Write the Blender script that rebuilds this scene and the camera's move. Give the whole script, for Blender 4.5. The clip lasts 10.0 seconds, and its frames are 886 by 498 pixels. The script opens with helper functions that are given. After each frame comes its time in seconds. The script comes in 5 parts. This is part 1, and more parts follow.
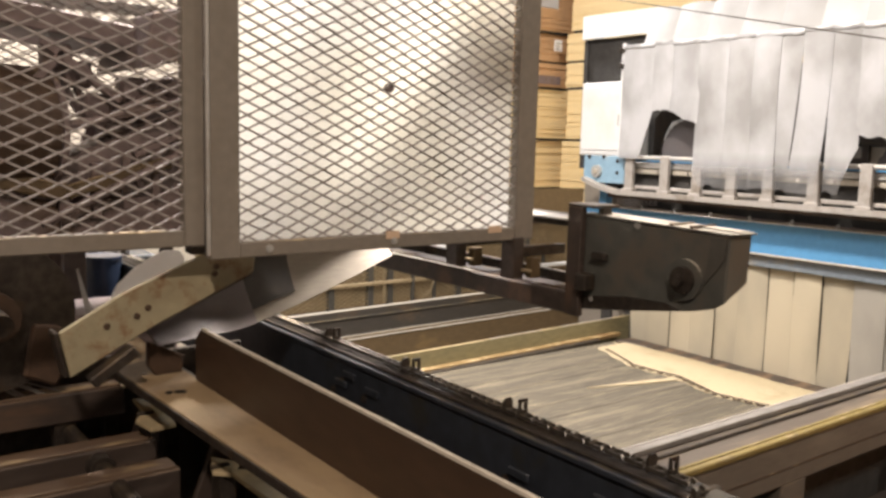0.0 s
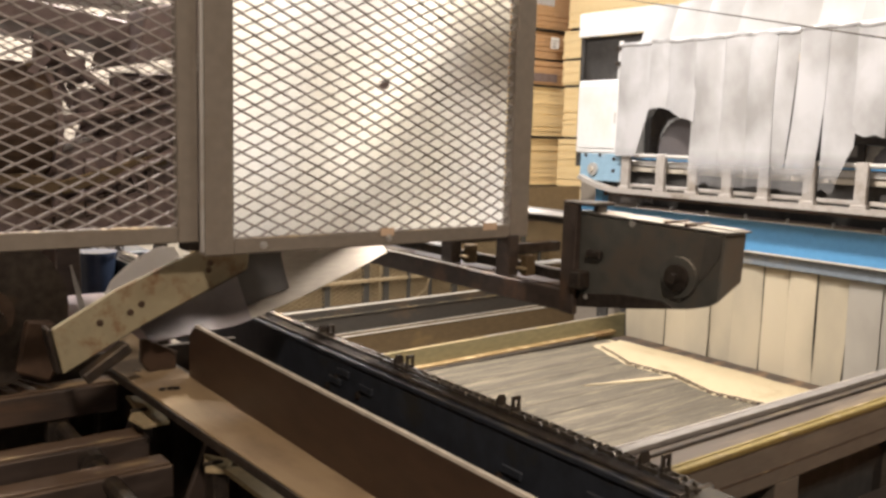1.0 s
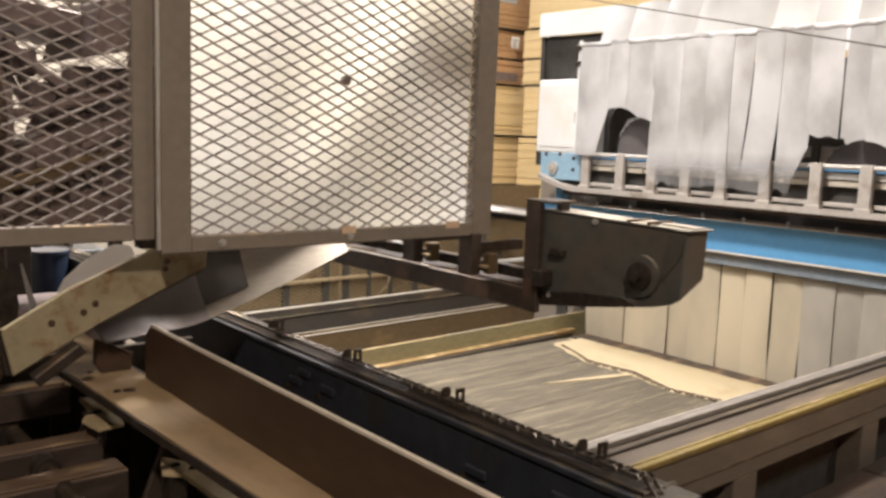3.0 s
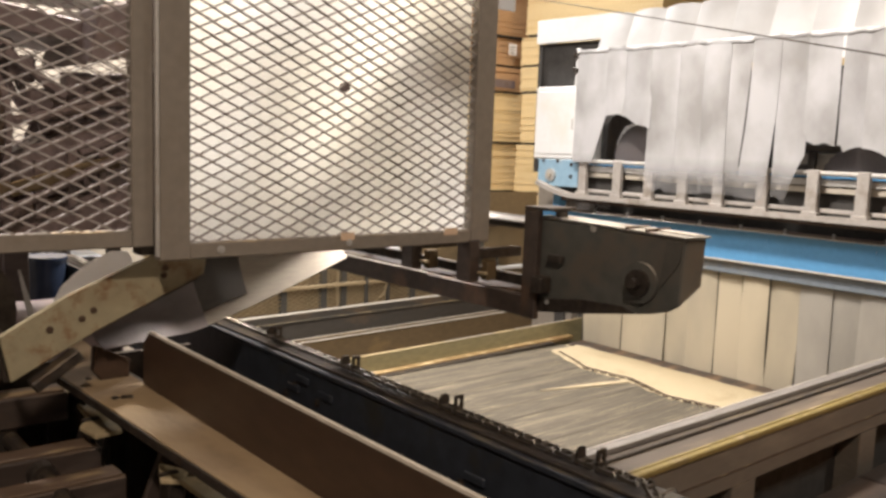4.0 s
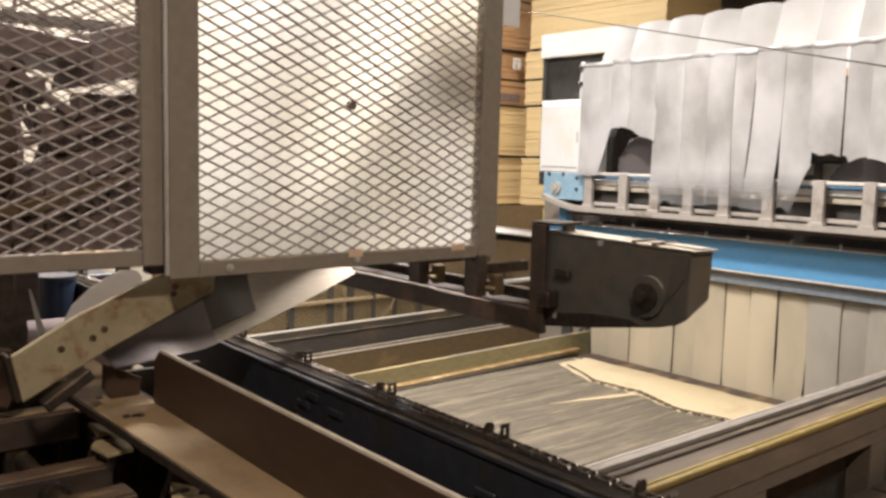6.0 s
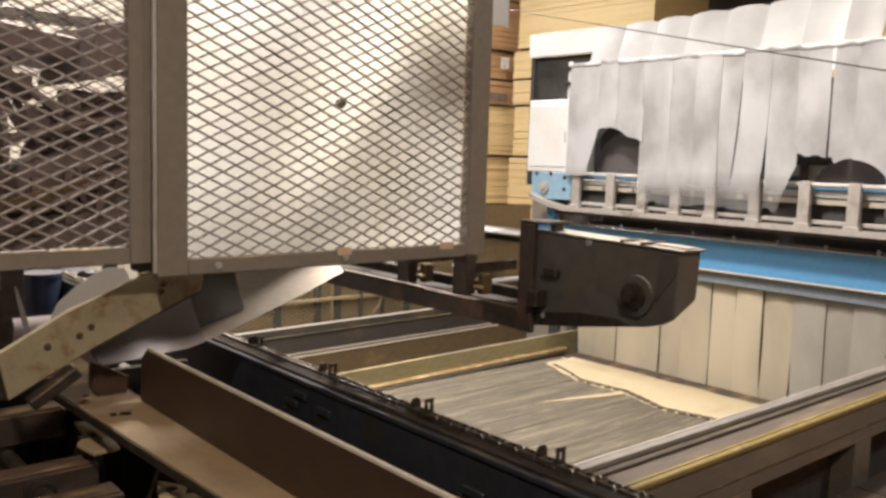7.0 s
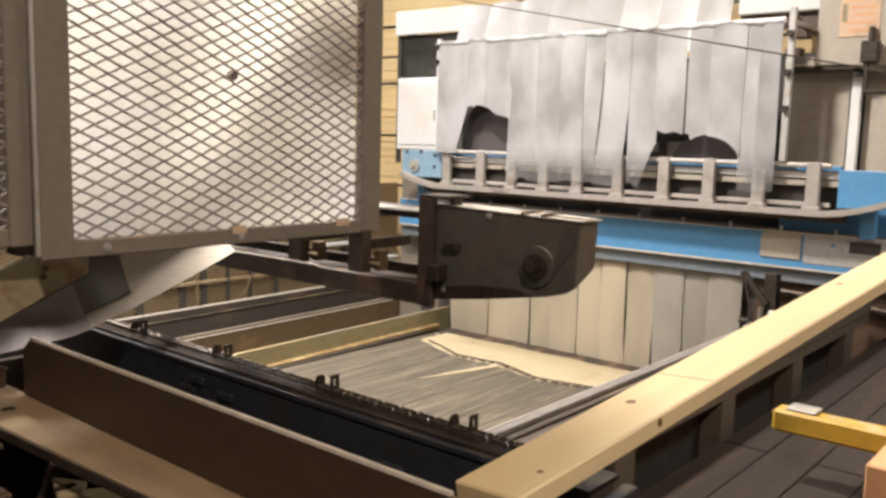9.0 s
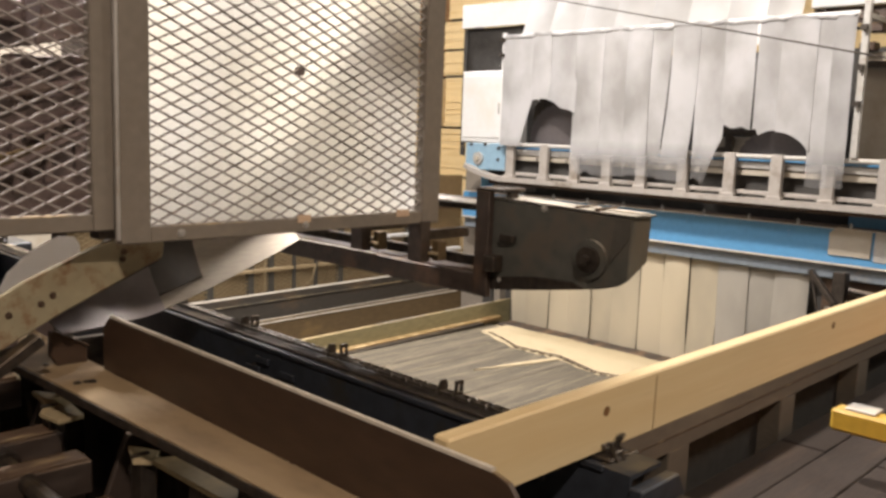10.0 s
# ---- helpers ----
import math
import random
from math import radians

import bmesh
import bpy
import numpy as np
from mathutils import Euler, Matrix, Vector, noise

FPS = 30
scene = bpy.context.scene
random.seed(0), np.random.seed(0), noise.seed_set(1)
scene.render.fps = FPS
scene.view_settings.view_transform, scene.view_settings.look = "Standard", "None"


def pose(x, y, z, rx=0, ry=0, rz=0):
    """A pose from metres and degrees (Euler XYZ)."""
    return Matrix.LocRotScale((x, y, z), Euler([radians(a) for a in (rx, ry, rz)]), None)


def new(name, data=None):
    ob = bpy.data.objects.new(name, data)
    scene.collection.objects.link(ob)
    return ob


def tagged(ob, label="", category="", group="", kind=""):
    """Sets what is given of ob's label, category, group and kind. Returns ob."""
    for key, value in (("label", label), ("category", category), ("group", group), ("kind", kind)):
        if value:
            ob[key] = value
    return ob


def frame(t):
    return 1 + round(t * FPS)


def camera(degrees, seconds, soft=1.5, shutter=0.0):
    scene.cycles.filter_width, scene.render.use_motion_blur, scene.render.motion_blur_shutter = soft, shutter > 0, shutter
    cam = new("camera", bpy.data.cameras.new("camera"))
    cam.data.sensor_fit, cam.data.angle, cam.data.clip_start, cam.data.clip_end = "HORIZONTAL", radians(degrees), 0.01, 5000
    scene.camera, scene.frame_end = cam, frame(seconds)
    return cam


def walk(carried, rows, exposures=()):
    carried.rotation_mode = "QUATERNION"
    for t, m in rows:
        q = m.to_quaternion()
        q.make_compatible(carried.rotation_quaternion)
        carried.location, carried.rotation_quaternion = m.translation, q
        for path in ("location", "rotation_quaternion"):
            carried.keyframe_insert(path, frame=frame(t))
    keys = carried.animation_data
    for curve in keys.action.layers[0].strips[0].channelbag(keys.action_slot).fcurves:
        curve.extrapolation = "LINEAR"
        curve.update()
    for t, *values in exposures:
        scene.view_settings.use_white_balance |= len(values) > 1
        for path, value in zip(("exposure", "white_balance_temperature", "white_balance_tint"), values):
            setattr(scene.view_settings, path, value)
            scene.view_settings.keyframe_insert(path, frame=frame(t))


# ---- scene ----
cam = camera(55.08, 10.0, soft=3.0, shutter=0.4)
PATH = [
    (0, 0.000, 0.000, 1.600, -36.902, -7.323, -1.481),
    (0.5, 0.023, 0.014, 1.598, -36.884, -7.283, -1.504),
    (1, 0.007, 0.000, 1.599, -37.114, -7.492, -1.693),
    (1.5, 0.009, 0.002, 1.597, -37.806, -7.724, -1.829),
    (2, 0.006, 0.005, 1.594, -39.367, -7.840, -2.027),
    (2.5, 0.016, 0.020, 1.594, -39.714, -7.637, -2.016),
    (4, 0.011, 0.025, 1.595, -39.972, -7.050, -2.138),
    (4.5, 0.009, 0.023, 1.596, -40.104, -6.696, -1.896),
    (5, -0.011, 0.007, 1.601, -39.766, -6.437, -1.739),
    (5.5, 0.001, 0.017, 1.602, -39.565, -6.191, -1.493),
    (7, -0.004, 0.021, 1.601, -40.454, -6.170, -1.810),
    (7.5, -0.015, 0.041, 1.597, -41.949, -6.281, -2.036),
    (8, -0.032, 0.077, 1.595, -44.147, -6.043, -2.123),
    (8.5, -0.059, 0.106, 1.588, -46.986, -6.800, -2.333),
    (9, -0.076, 0.119, 1.581, -49.903, -7.246, -1.601),
    (9.5, -0.112, 0.070, 1.583, -45.888, -8.487, -1.556),
    (10, -0.119, 0.047, 1.588, -45.458, -7.901, -2.093),
]
walk(cam, [(t, pose(x, y, z, 90 + pitch, roll, yaw)) for t, x, y, z, yaw, pitch, roll in PATH],
     [(0, 0.2), (1, 0.18), (2, 0.06), (5.5, 0.08), (7.5, -0.02), (9, 0.02), (10, 0.06)])

# ---- light: high-bay lamps of the hall, added out of view ----
world = bpy.data.worlds.new("world")
scene.world = world
world.use_nodes = True
world.node_tree.nodes["Background"].inputs[0].default_value = (1.0, 0.93, 0.85, 1)
world.node_tree.nodes["Background"].inputs[1].default_value = 0.02
scene.view_settings.exposure = 0.0

LAMPS = [  # x, y, z, watts, colour, size
    (3.05, 4.19, 5.6, 730, (1.0, 0.91, 0.83), 0.6),
    (6.9, 8.7, 5.6, 290, (1.0, 0.96, 0.95), 0.5),
    # added backlight for the milky sheet, widened to soften its shade
    (1.1, 5.9, 5.6, 430, (1.0, 0.935, 0.90), 1.7),
    # added fill from behind the viewer, for the guard fronts
    (-1.6, -2.2, 5.6, 375, (1.0, 0.815, 0.67), 0.5),
    (6.2, -1.6, 5.6, 190, (1.0, 0.92, 0.82), 0.5),
]

# ---- materials ----
MATS = {}


def mat(name, base, rough=0.7, metal=0.0, dark=0.55, stain=None, grain=40.0, blot=4.0, bump=0.15, dust=None, dust_amount=0.0, stretch=(1, 1, 1), island=0.0, stain_lo=0.55, coat=0.0):
    """Base colour with fine grain, broad blotches, stains of another colour and dust lying on upward faces."""
    m = bpy.data.materials.new(name)
    m.use_nodes = True
    nt = m.node_tree
    n, l = nt.nodes, nt.links
    bsdf = n["Principled BSDF"]
    tc = n.new("ShaderNodeTexCoord")
    mp = n.new("ShaderNodeMapping")
    mp.inputs["Scale"].default_value = stretch
    l.new(tc.outputs["Object"], mp.inputs["Vector"])
    info = n.new("ShaderNodeObjectInfo")
    shift = n.new("ShaderNodeVectorMath")
    shift.operation = "MULTIPLY_ADD"
    l.new(info.outputs["Random"], shift.inputs[0])
    shift.inputs[1].default_value = (37.0, 19.0, 53.0)
    l.new(mp.outputs["Vector"], shift.inputs[2])
    n1, n2 = n.new("ShaderNodeTexNoise"), n.new("ShaderNodeTexNoise")
    n1.inputs["Scale"].default_value, n1.inputs["Detail"].default_value = grain, 8
    n2.inputs["Scale"].default_value, n2.inputs["Detail"].default_value = blot, 5
    n2.inputs["Roughness"].default_value = 0.65
    for t in (n1, n2):
        l.new(shift.outputs["Vector"], t.inputs["Vector"])
    c = (*base, 1)
    d = (*[v * dark for v in base], 1)
    r1 = n.new("ShaderNodeValToRGB")
    r1.color_ramp.elements[0].position, r1.color_ramp.elements[1].position = 0.3, 0.7
    r1.color_ramp.elements[0].color, r1.color_ramp.elements[1].color = d, c
    l.new(n1.outputs["Fac"], r1.inputs["Fac"])
    mix = n.new("ShaderNodeMix")
    mix.data_type = "RGBA"
    r2 = n.new("ShaderNodeValToRGB")
    r2.color_ramp.elements[0].position, r2.color_ramp.elements[1].position = stain_lo, stain_lo + 0.16
    l.new(n2.outputs["Fac"], r2.inputs["Fac"])
    l.new(r2.outputs["Color"], mix.inputs["Factor"])
    l.new(r1.outputs["Color"], mix.inputs["A"])
    mix.inputs["B"].default_value = (*(stain or [v * 0.6 for v in base]), 1)
    out = mix.outputs["Result"]
    if island:
        hs = n.new("ShaderNodeHueSaturation")
        ma = n.new("ShaderNodeMapRange")
        ma.inputs["To Min"].default_value, ma.inputs["To Max"].default_value = 1 - island, 1 + island
        geo0 = n.new("ShaderNodeNewGeometry")
        l.new(geo0.outputs["Random Per Island"], ma.inputs["Value"])
        l.new(ma.outputs["Result"], hs.inputs["Value"])
        l.new(out, hs.inputs["Color"])
        out = hs.outputs["Color"]
    if dust:
        geo = n.new("ShaderNodeNewGeometry")
        sep = n.new("ShaderNodeSeparateXYZ")
        l.new(geo.outputs["Normal"], sep.inputs[0])
        up = n.new("ShaderNodeMapRange")
        up.inputs["From Min"].default_value, up.inputs["From Max"].default_value = 0.35, 0.95
        l.new(sep.outputs["Z"], up.inputs["Value"])
        nd = n.new("ShaderNodeTexNoise")
        nd.inputs["Scale"].default_value, nd.inputs["Detail"].default_value = 9.0, 6
        l.new(shift.outputs["Vector"], nd.inputs["Vector"])
        mr = n.new("ShaderNodeMapRange")
        mr.inputs["From Min"].default_value, mr.inputs["From Max"].default_value = 0.65 - dust_amount * 0.5, 0.85 - dust_amount * 0.5
        l.new(nd.outputs["Fac"], mr.inputs["Value"])
        mul = n.new("ShaderNodeMath")
        mul.operation = "MULTIPLY"
        l.new(up.outputs["Result"], mul.inputs[0])
        l.new(mr.outputs["Result"], mul.inputs[1])
        mx = n.new("ShaderNodeMix")
        mx.data_type = "RGBA"
        l.new(mul.outputs[0], mx.inputs["Factor"])
        l.new(out, mx.inputs["A"])
        mx.inputs["B"].default_value = (*dust, 1)
        out = mx.outputs["Result"]
    l.new(out, bsdf.inputs["Base Color"])
    rr = n.new("ShaderNodeMapRange")
    rr.inputs["To Min"].default_value, rr.inputs["To Max"].default_value = max(0.05, rough - 0.15), min(1, rough + 0.15)
    l.new(n2.outputs["Fac"], rr.inputs["Value"])
    l.new(rr.outputs["Result"], bsdf.inputs["Roughness"])
    bsdf.inputs["Metallic"].default_value = metal
    bsdf.inputs["Coat Weight"].default_value = coat
    bp = n.new("ShaderNodeBump")
    bp.inputs["Strength"].default_value, bp.inputs["Distance"].default_value = bump, 0.004
    l.new(n1.outputs["Fac"], bp.inputs["Height"])
    l.new(bp.outputs["Normal"], bsdf.inputs["Normal"])
    MATS[name] = m
    return m


def sheet_mat(name, base, smear, translucent, gloss=0.3, blot=2.5, stretch=(1, 1, 1), clear=0.0, clear_end=None):
    """Cloudy plastic sheet: diffuse and translucent, with grey smears and a weak gloss; it can turn clearer towards its
    lower end.
    """
    m = bpy.data.materials.new(name)
    m.use_nodes = True
    nt = m.node_tree
    n, l = nt.nodes, nt.links
    bsdf, outp = n["Principled BSDF"], n["Material Output"]
    tc, mp = n.new("ShaderNodeTexCoord"), n.new("ShaderNodeMapping")
    mp.inputs["Scale"].default_value = stretch
    l.new(tc.outputs["Object"], mp.inputs["Vector"])
    info, shift = n.new("ShaderNodeObjectInfo"), n.new("ShaderNodeVectorMath")
    shift.operation = "MULTIPLY_ADD"
    l.new(info.outputs["Random"], shift.inputs[0])
    shift.inputs[1].default_value = (3.0, 2.0, 5.0)
    l.new(mp.outputs["Vector"], shift.inputs[2])
    n1, n2 = n.new("ShaderNodeTexNoise"), n.new("ShaderNodeTexNoise")
    n1.inputs["Scale"].default_value, n1.inputs["Detail"].default_value = blot, 6
    n2.inputs["Scale"].default_value, n2.inputs["Detail"].default_value = blot * 14, 4
    l.new(shift.outputs["Vector"], n1.inputs["Vector"])
    l.new(shift.outputs["Vector"], n2.inputs["Vector"])
    r = n.new("ShaderNodeValToRGB")
    r.color_ramp.elements[0].position, r.color_ramp.elements[1].position = 0.36, 0.62
    r.color_ramp.elements[0].color, r.color_ramp.elements[1].color = (*smear, 1), (*base, 1)
    l.new(n1.outputs["Fac"], r.inputs["Fac"])
    hs, mr, mr2 = n.new("ShaderNodeHueSaturation"), n.new("ShaderNodeMapRange"), n.new("ShaderNodeMapRange")
    mr.inputs["To Min"].default_value, mr.inputs["To Max"].default_value = 0.92, 1.05
    l.new(info.outputs["Random"], mr.inputs["Value"])
    l.new(mr.outputs["Result"], hs.inputs["Value"])
    l.new(r.outputs["Color"], hs.inputs["Color"])
    col = hs.outputs["Color"]
    l.new(col, bsdf.inputs["Base Color"])
    bsdf.inputs["Roughness"].default_value = gloss
    tr, mix = n.new("ShaderNodeBsdfTranslucent"), n.new("ShaderNodeMixShader")
    l.new(col, tr.inputs["Color"])
    mix.inputs["Fac"].default_value = translucent
    l.new(bsdf.outputs["BSDF"], mix.inputs[1])
    l.new(tr.outputs["BSDF"], mix.inputs[2])
    bp = n.new("ShaderNodeBump")
    bp.inputs["Strength"].default_value, bp.inputs["Distance"].default_value = 0.2, 0.004
    l.new(n2.outputs["Fac"], bp.inputs["Height"])
    l.new(bp.outputs["Normal"], bsdf.inputs["Normal"])
    last = mix.outputs["Shader"]
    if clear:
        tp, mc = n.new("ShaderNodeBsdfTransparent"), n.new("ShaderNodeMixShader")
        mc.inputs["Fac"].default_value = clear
        # transparency rises downwards between two object heights
        if clear_end:
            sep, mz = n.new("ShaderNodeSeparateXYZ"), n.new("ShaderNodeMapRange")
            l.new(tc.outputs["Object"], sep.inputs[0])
            mz.inputs["From Min"].default_value, mz.inputs["From Max"].default_value = clear_end
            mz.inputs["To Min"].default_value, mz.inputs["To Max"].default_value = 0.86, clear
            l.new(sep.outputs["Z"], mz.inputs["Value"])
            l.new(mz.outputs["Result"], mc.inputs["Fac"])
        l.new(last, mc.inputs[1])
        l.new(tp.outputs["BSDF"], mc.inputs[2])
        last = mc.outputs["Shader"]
    l.new(last, outp.inputs["Surface"])
    MATS[name] = m
    return m


DUST = (0.50, 0.38, 0.21)
M_CONC = mat("dusty_concrete", (0.10, 0.085, 0.07), 0.9, 0, 0.75, (0.07, 0.055, 0.04), 30, 1.2, 0.3, (0.2, 0.15, 0.09), 0.3)
M_WALL = mat("hall_cladding", (0.55, 0.50, 0.44), 0.7, 0, 0.9, (0.34, 0.31, 0.27), 20, 0.6, 0.1)
M_ROOF = mat("roof_sheet", (0.58, 0.53, 0.48), 0.7, 0, 0.85, (0.46, 0.41, 0.36), 12, 0.7, 0.1)
M_DECK = mat("worn_deck_boards", (0.022, 0.0135, 0.009), 0.95, 0, 0.5, (0.040, 0.024, 0.015), 60, 3, 0.5, (0.042, 0.028, 0.018), 0.10, (0.25, 2, 1), 0.25)
M_GREY = mat("grey_enamel", (0.205, 0.18, 0.15), 0.45, 0.05, 0.85, (0.16, 0.135, 0.105), 35, 3, 0.08, DUST, 0.35)
M_MESH = mat("galvanised_mesh", (0.38, 0.35, 0.335), 0.45, 0.35, 0.8, (0.16, 0.14, 0.12), 50, 6, 0.1)
M_TEAL = mat("dark_teal_enamel", (0.030, 0.036, 0.048), 0.5, 0.15, 0.6, (0.03, 0.027, 0.02), 25, 5, 0.2, (0.10, 0.085, 0.06), 0.35)
M_BLACK = mat("oily_steel", (0.068, 0.056, 0.047), 0.45, 0.6, 0.5, (0.075, 0.05, 0.03), 40, 8, 0.3, (0.16, 0.12, 0.07), 0.25)
M_BROWN = mat("brown_worn_steel", (0.076, 0.046, 0.030), 0.5, 0.15, 0.7, (0.085, 0.05, 0.03), 30, 3, 0.2, DUST, 0.2, (1, 0.3, 1))
M_FLANGE = mat("dark_brown_worn_steel", (0.058, 0.033, 0.020), 0.5, 0.15, 0.7, (0.085, 0.05, 0.03), 30, 3, 0.2, DUST, 0.15, (1, 0.3, 1))
M_TRAY = mat("dust_covered_plate", (0.215, 0.152, 0.086), 0.75, 0.0, 0.85, (0.15, 0.10, 0.057), 60, 3.5, 0.25, (0.26, 0.19, 0.108), 0.55, (1, 0.45, 1))
M_EDGE = mat("bare_steel_edge", (0.55, 0.52, 0.48), 0.3, 0.9, 0.8, (0.35, 0.3, 0.25), 50, 8, 0.1)
M_STEEL = mat("polished_sheet_steel", (0.21, 0.185, 0.155), 0.52, 0.85, 0.8, (0.30, 0.27, 0.23), 60, 3, 0.05, None, 0, (0.3, 1, 2))
M_RUST = mat("rusty_cream_paint", (0.27, 0.235, 0.150), 0.6, 0.0, 0.82, (0.15, 0.07, 0.028), 28, 13, 0.2, DUST, 0.2, (1, 1, 1), 0, 0.525)
M_BLUE = mat("blue_enamel", (0.085, 0.25, 0.46), 0.38, 0.0, 0.9, (0.11, 0.25, 0.40), 25, 2.2, 0.1, (0.42, 0.42, 0.40), 0.5, (1, 1, 1), 0, 0.6)
M_UNDER = mat("shaded_blue_grey", (0.17, 0.20, 0.235), 0.45, 0.1, 0.8, (0.22, 0.21, 0.19), 25, 4, 0.15, DUST, 0.3)
M_PALEBLUE = mat("pale_dusty_blue_enamel", (0.21, 0.33, 0.43), 0.45, 0.0, 0.85, (0.32, 0.37, 0.40), 25, 4, 0.1, DUST, 0.2)
M_ZINC = mat("dull_zinc", (0.42, 0.41, 0.39), 0.5, 0.35, 0.85, (0.30, 0.27, 0.23), 30, 5, 0.1, (0.55, 0.5, 0.42), 0.5)
M_PALE = mat("pale_enamel", (0.66, 0.66, 0.655), 0.45, 0.0, 0.95, (0.62, 0.60, 0.56), 20, 2, 0.05, None)
M_CREAM = mat("cream_panel", (0.36, 0.325, 0.27), 0.6, 0.0, 0.92, (0.28, 0.245, 0.19), 20, 2, 0.05)
# dark steel tone that also paints the shade inside gaps and recesses
M_DARKGAP = mat("dark_steel_and_gap_shade", (0.05, 0.046, 0.042), 0.7, 0.2, 0.7, None, 20, 4, 0.1)
M_OLIVE = mat("dusty_channel_steel", (0.25, 0.215, 0.115), 0.55, 0.1, 0.75, (0.22, 0.15, 0.065), 30, 2.5, 0.2, DUST, 0.6, (0.4, 1, 1), 0, 0.6)
M_YELLOW = mat("yellow_paint", (0.46, 0.29, 0.035), 0.5, 0.0, 0.85, (0.35, 0.22, 0.06), 30, 6, 0.1, DUST, 0.3, (1, 1, 1), 0, 0.6)
M_LOWBAR = mat("greasy_brown_bar", (0.062, 0.046, 0.038), 0.5, 0.2, 0.6, (0.11, 0.066, 0.042), 30, 5, 0.25, (0.20, 0.13, 0.075), 0.35, (0.3, 1, 1), 0, 0.56)
M_CLAMP = mat("dusty_cream_plate", (0.34, 0.275, 0.165), 0.7, 0.0, 0.8, (0.20, 0.145, 0.08), 40, 9, 0.2, DUST, 0.3)
M_FENCE = mat("dust_coated_mesh", (0.34, 0.26, 0.15), 0.7, 0.1, 0.8, (0.22, 0.16, 0.09), 50, 6, 0.1)
M_FENCEBACK = mat("brown_dusty_sheet", (0.22, 0.155, 0.080), 0.8, 0.0, 0.75, (0.10, 0.07, 0.035), 25, 1.5, 0.2)
M_TARP = mat("glossy_blue_plastic", (0.032, 0.045, 0.08), 0.2, 0.0, 0.85, (0.05, 0.07, 0.11), 12, 3, 0.2)
M_OCHRE = mat("ochre_worn_paint", (0.25, 0.165, 0.068), 0.65, 0.0, 0.8, (0.18, 0.10, 0.04), 30, 5, 0.2, DUST, 0.3)
M_MACH = mat("greasy_machine_paint", (0.20, 0.152, 0.148), 0.55, 0.2, 0.7, (0.13, 0.085, 0.055), 25, 4, 0.2, DUST, 0.15)
M_DRIVE = mat("worn_green_black_paint", (0.086, 0.087, 0.078), 0.5, 0.1, 0.7, (0.092, 0.074, 0.056), 18, 4.5, 0.15, (0.42, 0.39, 0.33), 0.75, (1, 1, 1), 0, 0.52)
M_DARKSTEEL = mat("dark_grey_channel", (0.085, 0.08, 0.07), 0.5, 0.3, 0.8, (0.13, 0.105, 0.07), 30, 3, 0.2, DUST, 0.5, (0.4, 1, 1))
M_BROWNBEAM = mat("ochre_brown_channel", (0.125, 0.085, 0.042), 0.55, 0.1, 0.75, (0.23, 0.15, 0.06), 30, 2.5, 0.2, DUST, 0.5, (0.4, 1, 1), 0, 0.58)
M_FARBEAM = mat("dark_brown_channel", (0.062, 0.055, 0.047), 0.5, 0.2, 0.8, (0.14, 0.095, 0.055), 30, 3, 0.2, DUST, 0.5, (0.4, 1, 1))
M_TOPPLATE = mat("dark_brown_worn_plate", (0.085, 0.066, 0.050), 0.55, 0.1, 0.75, (0.13, 0.10, 0.07), 40, 2.5, 0.2, (0.20, 0.155, 0.10), 0.2, (0.2, 2, 1), 0, 0.58)
M_CAST = mat("dull_grey_casting", (0.36, 0.335, 0.31), 0.5, 0.2, 0.85, (0.20, 0.17, 0.14), 30, 4, 0.15, (0.42, 0.37, 0.30), 0.4)
M_BEAM = mat("grey_brown_beam_paint", (0.125, 0.108, 0.088), 0.5, 0.1, 0.85, (0.165, 0.143, 0.114), 30, 4, 0.15, DUST, 0.3, (0.5, 1, 2))
M_LINE = mat("dull_yellow_line", (0.19, 0.14, 0.04), 0.6, 0.0, 0.7, (0.10, 0.07, 0.035), 40, 7, 0.2, (0.30, 0.23, 0.13), 0.2)
M_RUNRAIL = mat("worn_grey_running_rail", (0.24, 0.22, 0.20), 0.5, 0.3, 0.7, (0.15, 0.125, 0.10), 40, 5, 0.2, None, 0, (0.3, 1, 1))
M_GLOSSBLACK = mat("dark_reflection_gloss", (0.035, 0.029, 0.025), 0.22, 0.3, 0.7, None, 30, 4, 0.05)
M_REDBAR = mat("red_brown_bar", (0.115, 0.075, 0.047), 0.6, 0.1, 0.7, (0.085, 0.045, 0.03), 30, 5, 0.2, DUST, 0.2, (0.4, 1, 1))
# worn edge tone, pale enough to carry an edge highlight by itself
M_BRIGHT = mat("worn_highlit_edge", (0.62, 0.57, 0.49), 0.4, 0.25, 0.75, (0.30, 0.25, 0.19), 60, 14, 0.1, None, 0, (0.5, 0.5, 1), 0, 0.6)
M_CHAIN = mat("oiled_chain_steel", (0.11, 0.095, 0.08), 0.35, 0.6, 0.6, (0.06, 0.045, 0.03), 60, 10, 0.2, (0.2, 0.15, 0.09), 0.3)
M_BELT = mat("scraped_slab", (0.092, 0.077, 0.054), 0.8, 0.0, 0.45, (0.15, 0.125, 0.088), 30, 1.2, 0.3, (0.33, 0.27, 0.175), 0.20, (0.24, 11, 1), 0.10, 0.5)
M_SAND = mat("sawdust", (0.43, 0.355, 0.225), 0.95, 0.0, 0.82, (0.33, 0.265, 0.16), 120, 6, 0.6)
M_PINE = mat("planed_pine", (0.62, 0.50, 0.295), 0.55, 0.0, 0.93, (0.56, 0.43, 0.235), 30, 1.6, 0.08, None, 0, (0.25, 4, 4), 0.0, 0.5)
